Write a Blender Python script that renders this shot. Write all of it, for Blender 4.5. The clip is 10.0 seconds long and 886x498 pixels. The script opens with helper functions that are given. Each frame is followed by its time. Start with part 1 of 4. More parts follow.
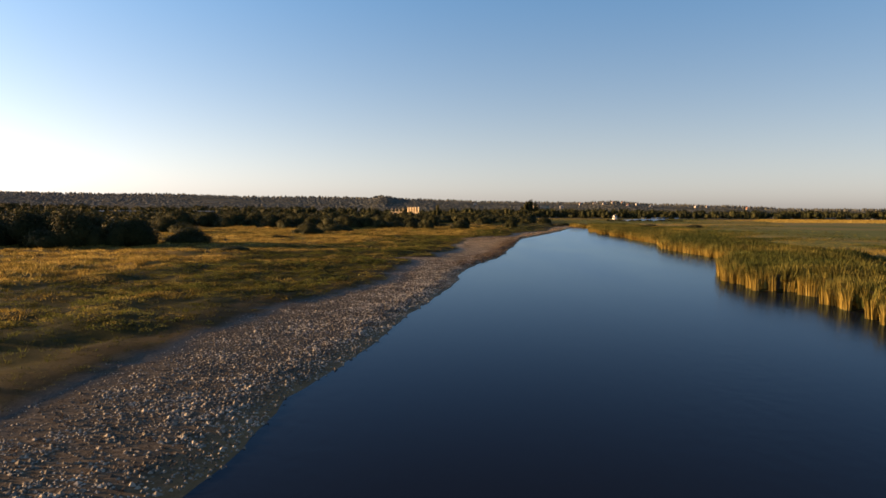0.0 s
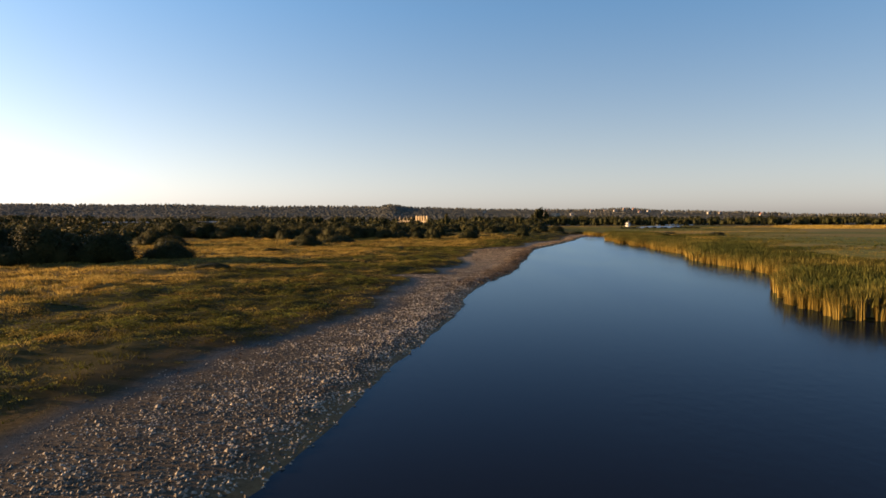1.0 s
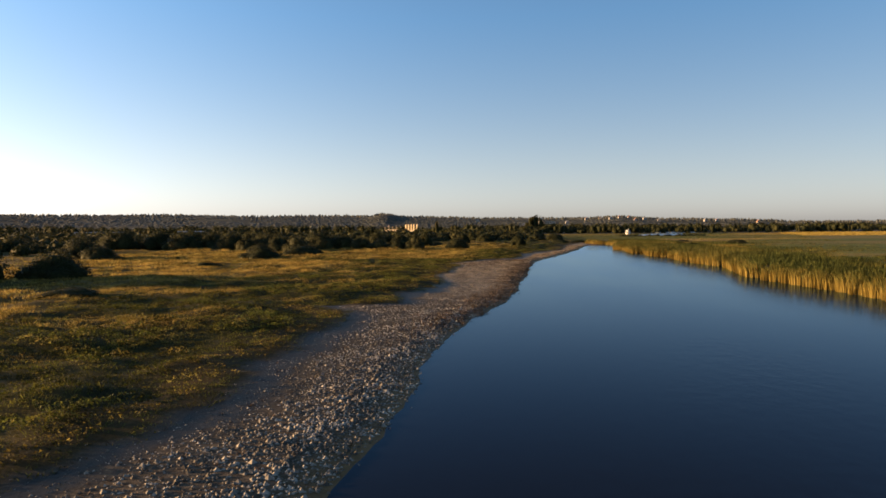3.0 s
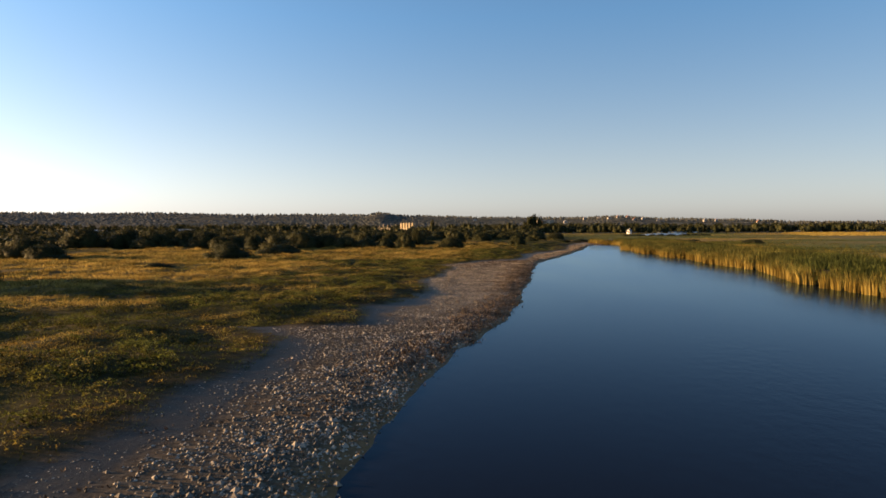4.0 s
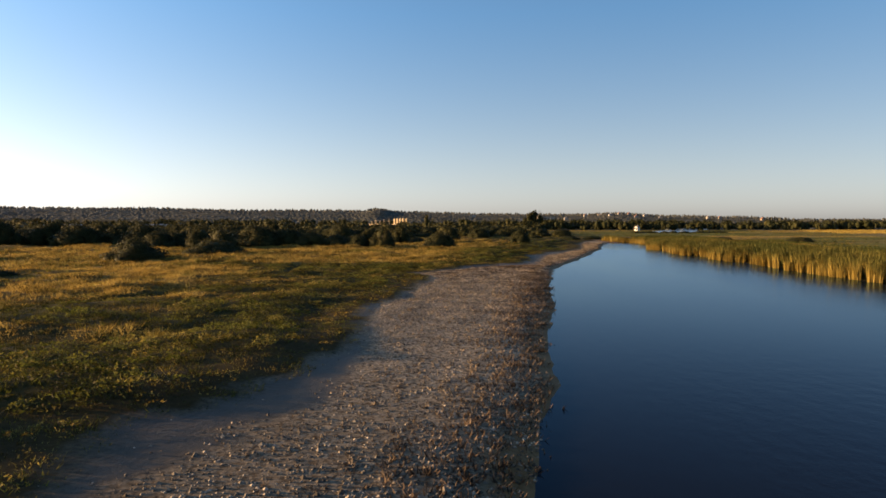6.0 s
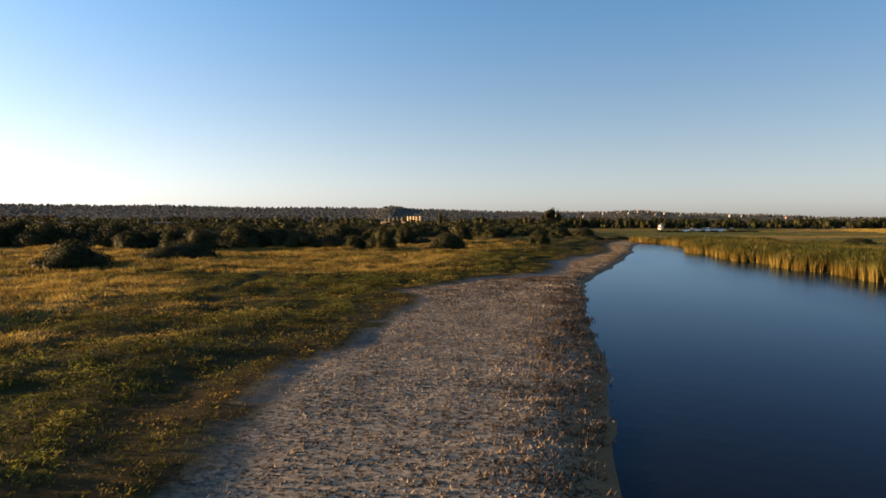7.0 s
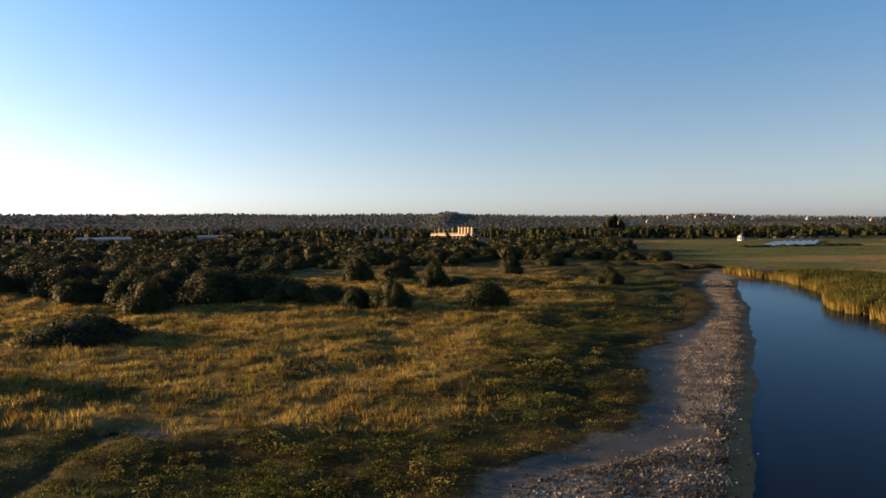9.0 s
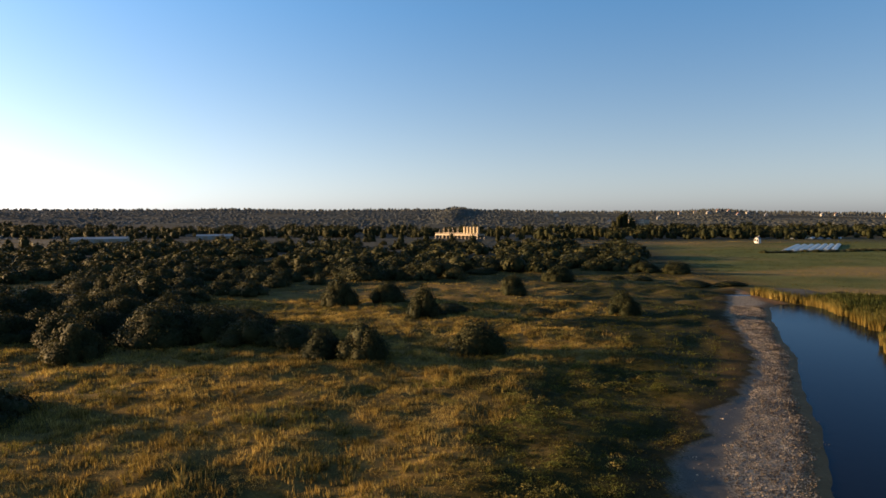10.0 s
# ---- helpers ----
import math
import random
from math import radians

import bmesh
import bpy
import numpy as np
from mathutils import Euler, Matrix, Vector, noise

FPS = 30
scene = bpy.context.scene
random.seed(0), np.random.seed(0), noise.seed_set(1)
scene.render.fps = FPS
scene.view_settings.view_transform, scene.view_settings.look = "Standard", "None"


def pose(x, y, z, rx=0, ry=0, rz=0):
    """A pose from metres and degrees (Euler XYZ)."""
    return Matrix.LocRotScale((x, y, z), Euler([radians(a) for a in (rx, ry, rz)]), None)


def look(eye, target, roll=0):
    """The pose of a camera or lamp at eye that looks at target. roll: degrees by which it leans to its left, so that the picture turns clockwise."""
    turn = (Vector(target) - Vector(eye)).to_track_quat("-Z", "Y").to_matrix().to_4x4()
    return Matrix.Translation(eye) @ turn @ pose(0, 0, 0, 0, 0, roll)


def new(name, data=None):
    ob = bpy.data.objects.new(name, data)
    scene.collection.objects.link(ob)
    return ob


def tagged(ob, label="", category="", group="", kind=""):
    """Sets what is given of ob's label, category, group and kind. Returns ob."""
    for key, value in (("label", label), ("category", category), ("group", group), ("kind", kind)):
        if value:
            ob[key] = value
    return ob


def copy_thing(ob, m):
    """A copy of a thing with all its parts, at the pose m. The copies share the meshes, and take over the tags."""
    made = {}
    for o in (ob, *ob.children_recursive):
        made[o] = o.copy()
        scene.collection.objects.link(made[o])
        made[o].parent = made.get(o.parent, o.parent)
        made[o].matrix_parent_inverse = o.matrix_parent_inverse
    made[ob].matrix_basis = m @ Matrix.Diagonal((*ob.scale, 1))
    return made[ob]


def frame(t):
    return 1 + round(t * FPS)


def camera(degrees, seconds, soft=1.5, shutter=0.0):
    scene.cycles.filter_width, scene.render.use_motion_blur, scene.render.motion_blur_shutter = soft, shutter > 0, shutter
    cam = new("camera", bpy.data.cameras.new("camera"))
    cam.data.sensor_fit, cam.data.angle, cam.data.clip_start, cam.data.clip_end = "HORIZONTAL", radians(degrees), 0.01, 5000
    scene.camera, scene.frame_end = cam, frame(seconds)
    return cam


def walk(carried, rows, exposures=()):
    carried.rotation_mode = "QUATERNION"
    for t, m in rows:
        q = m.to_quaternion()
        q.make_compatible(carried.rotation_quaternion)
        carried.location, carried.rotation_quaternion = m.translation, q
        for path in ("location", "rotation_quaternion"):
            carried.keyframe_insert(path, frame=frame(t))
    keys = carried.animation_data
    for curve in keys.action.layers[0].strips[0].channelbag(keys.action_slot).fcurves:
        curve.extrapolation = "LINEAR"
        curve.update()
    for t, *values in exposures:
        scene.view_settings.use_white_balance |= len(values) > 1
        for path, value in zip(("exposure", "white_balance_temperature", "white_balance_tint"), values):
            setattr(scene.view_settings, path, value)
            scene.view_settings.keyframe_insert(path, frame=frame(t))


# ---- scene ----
cam = camera(68.1, 10.0, 1.6)
EXPOSURE, TINT = 1.91, 12
PATH = [
    (0, (1.372, 0.758, 9.115), (1.358, 2.755, 8.996), 0.4),
    (0.5, (1.799, 8.304, 9.294), (1.77, 10.301, 9.19), -0.0),
    (1, (2.136, 16.087, 9.409), (2.092, 18.085, 9.315), -0.1),
    (1.5, (2.639, 24.078, 9.365), (2.605, 26.076, 9.283), -0.1),
    (2, (3.353, 33.049, 9.131), (3.33, 35.047, 9.061), -0.3),
    (2.5, (4.057, 41.743, 8.93), (4.031, 43.741, 8.864), -0.4),
    (4, (6.11, 70.837, 7.961), (6.092, 72.836, 7.893), -0.2),
    (4.5, (6.827, 80.017, 7.741), (6.821, 82.016, 7.672), 0.0),
    (5, (7.463, 90.068, 7.505), (7.458, 92.067, 7.431), 0.3),
    (5.5, (8.096, 100.187, 7.127), (8.087, 102.185, 7.052), 0.1),
    (7, (10.802, 133.262, 7.425), (10.737, 135.259, 7.34), 0.1),
    (7.5, (11.52, 144.368, 8.506), (11.366, 146.361, 8.425), -0.0),
    (8, (12.068, 156.083, 10.07), (11.88, 158.073, 10.002), -0.1),
    (8.5, (12.766, 166.36, 11.924), (12.56, 168.348, 11.858), -0.4),
    (9, (13.263, 176.376, 14.422), (13.023, 178.36, 14.349), -0.5),
    (9.5, (13.866, 186.079, 17.183), (13.609, 188.061, 17.103), -0.4),
    (10, (14.547, 195.065, 19.812), (14.281, 197.045, 19.72), -0.4),
]
walk(cam, [(t, look(eye, target, roll)) for t, eye, target, roll in PATH],
     [(0, EXPOSURE, 7050, TINT + 6), (2.5, EXPOSURE, 6800, TINT + 3), (6, EXPOSURE, 6720, TINT + 2), (8, EXPOSURE - 0.05, 6480, TINT + 1), (10, EXPOSURE - 0.15, 6180, TINT)])

# ---- world, sun and exposure ----
SUN_LEFT, SUN_UP = 86.0, 6.9          # degrees to the left of +y, degrees above the horizon
world = bpy.data.worlds.new("sky")
scene.world = world
world.use_nodes = True
wn = world.node_tree.nodes
sky = wn.new("ShaderNodeTexSky")
sky.sky_type, sky.sun_disc = "NISHITA", False
sky.sun_elevation, sky.sun_rotation = radians(SUN_UP), radians(-SUN_LEFT)
sky.altitude, sky.air_density, sky.dust_density, sky.ozone_density = 0.0, 0.70, 0.7, 1.5
# ground haze: the low sky is greyer, the high sky a fuller blue
wl = world.node_tree.links
up, split, fuller = wn.new("ShaderNodeTexCoord"), wn.new("ShaderNodeSeparateXYZ"), wn.new("ShaderNodeMapRange")
wl.new(up.outputs["Generated"], split.inputs[0])
wl.new(split.outputs["Z"], fuller.inputs["Value"])
for key, value in (("From Min", 0.0), ("From Max", 0.30), ("To Min", 0.30), ("To Max", 1.42)):
    fuller.inputs[key].default_value = value
grey, warm, veil = wn.new("ShaderNodeRGBToBW"), wn.new("ShaderNodeVectorMath"), wn.new("ShaderNodeMix")
wl.new(sky.outputs[0], grey.inputs[0])
warm.operation, warm.inputs[1].default_value = "MULTIPLY", (0.88, 0.89, 0.99)
wl.new(grey.outputs[0], warm.inputs[0])
veil.data_type, veil.clamp_factor = "RGBA", False
wl.new(fuller.outputs[0], veil.inputs[0])
wl.new(warm.outputs[0], veil.inputs[6])
wl.new(sky.outputs[0], veil.inputs[7])
toward = Vector((-math.sin(radians(SUN_LEFT)) * math.cos(radians(SUN_UP)), math.cos(radians(SUN_LEFT)) * math.cos(radians(SUN_UP)), math.sin(radians(SUN_UP))))
facing, glow, lit = wn.new("ShaderNodeVectorMath"), wn.new("ShaderNodeMapRange"), wn.new("ShaderNodeVectorMath")
facing.operation, facing.inputs[1].default_value = "DOT_PRODUCT", toward
wl.new(up.outputs["Generated"], facing.inputs[0])
wl.new(facing.outputs["Value"], glow.inputs["Value"])
for key, value in (("From Min", -1.0), ("From Max", 1.0), ("To Min", 0.66), ("To Max", 1.34)):
    glow.inputs[key].default_value = value
lit.operation = "SCALE"
wl.new(veil.outputs[2], lit.inputs[0])
wl.new(glow.outputs[0], lit.inputs["Scale"])
wl.new(lit.outputs[0], wn["Background"].inputs[0])
wn["Background"].inputs[1].default_value = 0.066
sun_data = bpy.data.lights.new("sun", "SUN")
sun_data.energy, sun_data.angle, sun_data.color = 4.5, radians(0.6), (1.0, 0.60, 0.26)
sun = new("sun", sun_data)
sun.matrix_world = look(toward * 300, (0, 0, 0))


# ---- noise and plan ----
def value_noise(x, y, seed=0):
    xi, yi = np.floor(x).astype(np.int64), np.floor(y).astype(np.int64)
    fx, fy = x - xi, y - yi
    fx, fy = fx * fx * (3 - 2 * fx), fy * fy * (3 - 2 * fy)

    def cell(a, b):
        h = (a * 374761393 + b * 668265263 + seed * 974711 + 1013904223) & 0xFFFFFFFF
        h = ((h ^ (h >> 13)) * 1274126177) & 0xFFFFFFFF
        return ((h ^ (h >> 16)) & 0xFFFF) / 65535.0

    low = cell(xi, yi) * (1 - fx) + cell(xi + 1, yi) * fx
    high = cell(xi, yi + 1) * (1 - fx) + cell(xi + 1, yi + 1) * fx
    return low * (1 - fy) + high * fy


def fbm(x, y, size, seed=0, octaves=3):
    """Smooth noise from -1 to 1 with features of that size in metres."""
    total, weight = 0.0, 0.0
    for n in range(octaves):
        total = total + (value_noise(x / size * 2**n, y / size * 2**n, seed + 31 * n) * 2 - 1) * 0.5**n
        weight += 0.5**n
    return total / weight


def step(a, b, x):
    k = np.clip((x - a) / (b - a), 0, 1)
    return k * k * (3 - 2 * k)


SHORE_Y = [-260, -60, 20, 31, 42, 50, 62, 70, 83, 97, 105, 114, 125, 140, 150, 165, 180, 190, 212, 233, 261, 275, 289, 307, 327, 345, 352]
SHORE_X = [-20, -13, -6.8, -6.2, -4.2, -2.9, -1.2, 0.5, 2.4, 3.4, 5, 7.2, 10.6, 13.8, 14.9, 17.9, 19.6, 21.3, 25.3, 32.4, 41.7, 45.9, 50.5, 55, 60.3, 66, 70]
REED_Y = [-260, 20, 53, 64, 70, 77, 88, 96, 104, 117, 133, 142, 160, 166, 186, 200, 212, 222, 236, 244, 262, 278, 290, 297, 312, 325, 342, 348, 353, 358, 366, 372]
REED_X = [30, 32, 36.9, 38.8, 38.8, 37, 38, 40.3, 44, 52.5, 54, 53.9, 53, 55, 60.5, 60, 60, 62, 61.2, 60.5, 61.5, 64.3, 63.5, 65, 71.5, 74, 76.2, 76, 73, 71, 69.5, 69]
TURF_Y = [-260, 0, 28, 36, 48, 64, 71, 79, 92, 98, 102, 104, 109, 114.4, 116, 118, 119.8, 120.6, 121, 121.7, 124.8, 129, 132.5, 134, 139, 146, 162, 171, 182, 192, 198, 202.5, 207, 211, 213.5, 216.5, 220, 221.5, 225, 235, 247, 252, 254.4, 262, 270, 289, 331, 350, 364, 372, 378]
TURF_X = [-36, -22, -17.8, -16.6, -15.2, -12, -9.5, -6.8, -7.3, -6.1, -6.2, -5.6, -5.5, -5.0, -6.5, -8.5, -10, -6, -2.5, -1, -0.5, -1.6, -2, 0.2, 1.7, 3.4, 2.8, 5, 6, 7, 4, 6.5, 10, 11, 12.5, 16, 18, 20.6, 21.9, 24.3, 25.3, 28, 30.5, 32, 38, 45.3, 53, 59, 63, 67, 70.5]
BARE_Y = [-260, 60, 85, 98, 102, 107, 111, 114, 117, 119.5, 121, 124, 127, 131, 139, 147, 200, 209, 214, 216.5, 221, 224, 235, 247, 251, 258, 263, 270, 300, 380]
BARE_W = [0.4, 1.6, 2.8, 3, 3.6, 3, 3.6, 2, 2.2, 3, 3, 3, 1.8, 4, 2.7, 0.6, 0.3, 1.5, 3, 4, 6, 3, 2.3, 4, 2.8, 2.6, 3.4, 0.8, 0.6, 0.6]
GOLD_Y = [-260, 40, 60, 79, 98, 130, 145, 161, 175, 190, 203, 216.5, 218, 219.5, 221, 253, 275, 281, 284, 303, 310, 322, 329, 340, 400]
GOLD_X = [-60, -52, -48, -44, -38, -39, -37, -27, -18, -14, -22, -32, -14, 8, 10, 10.5, 16, 15, 27, 29, 16, 16, 38, 30, 14]


def shore_x(y):
    return np.interp(y, SHORE_Y, SHORE_X) + 0.5 * fbm(y, y * 0 + 3, 7, 5) + 0.25 * fbm(y, y * 0, 1.6, 6)


def reed_x(y):
    return np.interp(y, REED_Y, REED_X) + 0.5 * fbm(y, y * 0 + 9, 4, 8)


def reed_front(y):
    """Where the outermost reeds stand: bays and noses along the bank."""
    u = y / 3.1 + 0.9 * fbm(y, y * 0 + 4, 11, 70)
    c = 2 * (u - np.floor(u)) - 1
    return reed_x(y) + 2.7 * (1 - np.sqrt(1 - 0.995 * c * c)) + 2.6 * step(0.14, 0.28, fbm(y, y * 0 + 2, 4.6, 71))


def turf_x(x, y):
    return np.interp(y, TURF_Y, TURF_X) + (1.0 + 1.1 * step(110, 80, y)) * fbm(x, y, 5, 11) + 0.6 * fbm(x, y, 1.4, 12)


def bare_w(y):
    """Width of the smooth grey mud between the turf and the stubble."""
    return np.interp(y, BARE_Y, BARE_W)


def hollow(x, y):
    """Above 0 inside the bare muddy hollow."""
    return 1.0 - np.hypot((x + 13) / 2.9, (y - 218.3) / 1.5) + 0.4 * fbm(x, y, 1.6, 36)


def ditch(x, y):
    """1 along the overgrown ditch that leaves the hollow and the bank on its other side."""
    run = np.where((y > 196) & (y < 219), 1.0 - np.abs(x + 15.3 - 0.125 * (217.6 - y)) / 1.5, 0.0)
    cross = np.where((x > -12) & (x < 4), 1.0 - np.abs(y - 217.5 + 0.35 * (x + 12)) / 1.5, 0.0)
    return np.clip(np.maximum(run, cross), 0, 1)


def gold_x(x, y):
    return np.interp(y, GOLD_Y, GOLD_X) + (5 - 4 * step(205, 222, y)) * fbm(x, y, 16, 14) + (2 - step(205, 222, y)) * fbm(x, y, 4, 15)


def ridge(x, y):
    """Height of the far hills."""
    r, az = np.hypot(x, y), np.degrees(np.arctan2(x, np.maximum(y, 1e-3)))
    crest = np.interp(az, [-90, -60, -40, -28, -20, -12, -9, -4, 2, 8, 14, 20, 27, 40, 70, 90], [46, 50, 50, 47, 46, 42, 44, 42, 34, 32, 30, 24, 12, 10, 12, 12])
    knoll = 10 * np.exp(-(((az + 5.6) / 1.0) ** 2)) + 6 * np.exp(-(((az - 14.2) / 1.8) ** 2))
    rise = step(1000, 2500, r) * (1 - 0.5 * step(2700, 4200, r))
    return np.where(y > -200, rise * (crest + 2 + knoll + 5 * fbm(x, y, 260, 21)), rise * 40)


def ground_z(x, y):
    x, y = np.asarray(x, float), np.asarray(y, float)
    left, right = shore_x(y) - x, x - reed_front(y) - 0.3
    land = np.maximum(np.maximum(left, right), (y - 351) * 0.6)
    on_left = (left > right) | (y > 351)
    turf = turf_x(x, y) - x
    bank = 0.10 * np.clip(land, 0, 2.5) + 0.02 * np.clip(land - 2.5, 0, 10) + 0.16 * step(-0.3, 1.0, turf)
    bank = bank + (0.36 * fbm(x, y, 3.6, 31, 2) + 0.62 * fbm(x, y, 9, 32)) * step(0, 6, turf) * (1 - 0.45 * step(198, 203, y) * step(220, 216, y) + 0.2 * step(222, 235, y)) + 0.03 * fbm(x, y, 1.2, 33) * step(0.3, 2, land)
    bank = np.where(land > 2, np.maximum(bank, 0.12), bank)
    marsh = 0.35 * np.clip(land, 0, 1) + 0.9 * step(8, 40, land) + 0.12 * fbm(x, y, 8, 34) * step(1, 6, land)
    z = np.where(land < 0, np.maximum(0.14 * land, -0.9), np.where(on_left, bank, marsh))
    z = z - 0.45 * step(-0.6, 0.5, hollow(x, y)) - 0.5 * ditch(x, y)
    swell = 0.8 * fbm(x, y, 60, 35) * step(25, 90, turf) * on_left
    pool = 1 - np.hypot((x - 65.5) / 5.2, (y - 368.5) / 2.6)
    z = np.where(pool > -0.4, np.minimum(z, -0.5 * pool), z)
    return z + np.maximum(swell, -0.25) * (land > 0) + ridge(x, y)


# ---- materials ----
def shader(name):
    m = bpy.data.materials.new(name)
    m.use_nodes = True
    return m, m.node_tree.nodes, m.node_tree.links, m.node_tree.nodes["Principled BSDF"]


def tex(nodes, links, scale, detail=4, rough=0.6, vector=None):
    t = nodes.new("ShaderNodeTexNoise")
    t.inputs["Scale"].default_value, t.inputs["Detail"].default_value, t.inputs["Roughness"].default_value = scale, detail, rough
    if vector is None:
        g = nodes.new("ShaderNodeNewGeometry")
        vector = g.outputs["Position"]
    links.new(vector, t.inputs["Vector"])
    return t.outputs["Fac"]


def ramp(nodes, links, fac, stops):
    r = nodes.new("ShaderNodeValToRGB")
    while len(r.color_ramp.elements) < len(stops):
        r.color_ramp.elements.new(0.5)
    for e, (p, c) in zip(r.color_ramp.elements, stops):
        e.position, e.color = p, (*c, 1)
    links.new(fac, r.inputs["Fac"])
    return r.outputs["Color"]


def mix(nodes, links, fac, a, b, mode="MIX"):
    m = nodes.new("ShaderNodeMix")
    m.data_type, m.blend_type = "RGBA", mode
    for socket, value in ((m.inputs[0], fac), (m.inputs[6], a), (m.inputs[7], b)):
        if isinstance(value, (int, float)):
            socket.default_value = value
        elif isinstance(value, tuple):
            socket.default_value = (*value, 1)
        else:
            links.new(value, socket)
    return m.outputs[2]


def attr(nodes, name):
    a = nodes.new("ShaderNodeAttribute")
    a.attribute_name = name
    return a.outputs["Fac"]


def bump(nodes, links, bsdf, height, strength=0.4, distance=0.05):
    b = nodes.new("ShaderNodeBump")
    b.inputs["Strength"].default_value, b.inputs["Distance"].default_value = strength, distance
    links.new(height, b.inputs["Height"])
    links.new(b.outputs[0], bsdf.inputs["Normal"])


def leafy(name, stops, clear=0.35, patch=0.05, dry=None, rough=0.7):
    """Thin leaves: colour varies from island to island and in patches; some light passes through."""
    m, nodes, links, bsdf = shader(name)
    g = nodes.new("ShaderNodeNewGeometry")
    oi = nodes.new("ShaderNodeObjectInfo")
    add = nodes.new("ShaderNodeMath")
    add.operation = "ADD"
    links.new(g.outputs["Random Per Island"], add.inputs[0])
    wide = nodes.new("ShaderNodeMapRange")
    wide.inputs["From Min"].default_value, wide.inputs["From Max"].default_value = 0.32, 0.68
    links.new(tex(nodes, links, patch), wide.inputs["Value"])
    links.new(wide.outputs[0], add.inputs[1])
    more = nodes.new("ShaderNodeMath")
    more.operation, more.inputs[1].default_value = "MULTIPLY_ADD", 0.5
    links.new(add.outputs[0], more.inputs[0])
    shift = nodes.new("ShaderNodeMath")
    shift.operation, shift.inputs[1].default_value, shift.inputs[2].default_value = "MULTIPLY_ADD", 0.3, -0.15
    links.new(oi.outputs["Random"], shift.inputs[0])
    links.new(shift.outputs[0], more.inputs[2])
    colour = ramp(nodes, links, more.outputs[0], stops)
    if dry:
        colour = mix(nodes, links, attr(nodes, "dry"), colour, ramp(nodes, links, more.outputs[0], dry))
    links.new(colour, bsdf.inputs["Base Color"])
    bsdf.inputs["Roughness"].default_value = rough
    bsdf.inputs["Specular IOR Level"].default_value = 0.08
    tr, mx = nodes.new("ShaderNodeBsdfTranslucent"), nodes.new("ShaderNodeMixShader")
    links.new(colour, tr.inputs["Color"])
    mx.inputs[0].default_value = clear
    links.new(bsdf.outputs[0], mx.inputs[1])
    links.new(tr.outputs[0], mx.inputs[2])
    links.new(mx.outputs[0], nodes["Material Output"].inputs["Surface"])
    return m


def plain(name, a, b, scale=2.0, rough=0.8, relief=0.3, metal=0.0):
    m, nodes, links, bsdf = shader(name)
    fine, broad = tex(nodes, links, scale, 6), tex(nodes, links, scale * 0.13, 3)
    colour = ramp(nodes, links, mix(nodes, links, 0.5, fine, broad), [(0.35, a), (0.65, b)])
    links.new(colour, bsdf.inputs["Base Color"])
    bsdf.inputs["Roughness"].default_value, bsdf.inputs["Metallic"].default_value = rough, metal
    if relief:
        bump(nodes, links, bsdf, fine, relief)
    return m


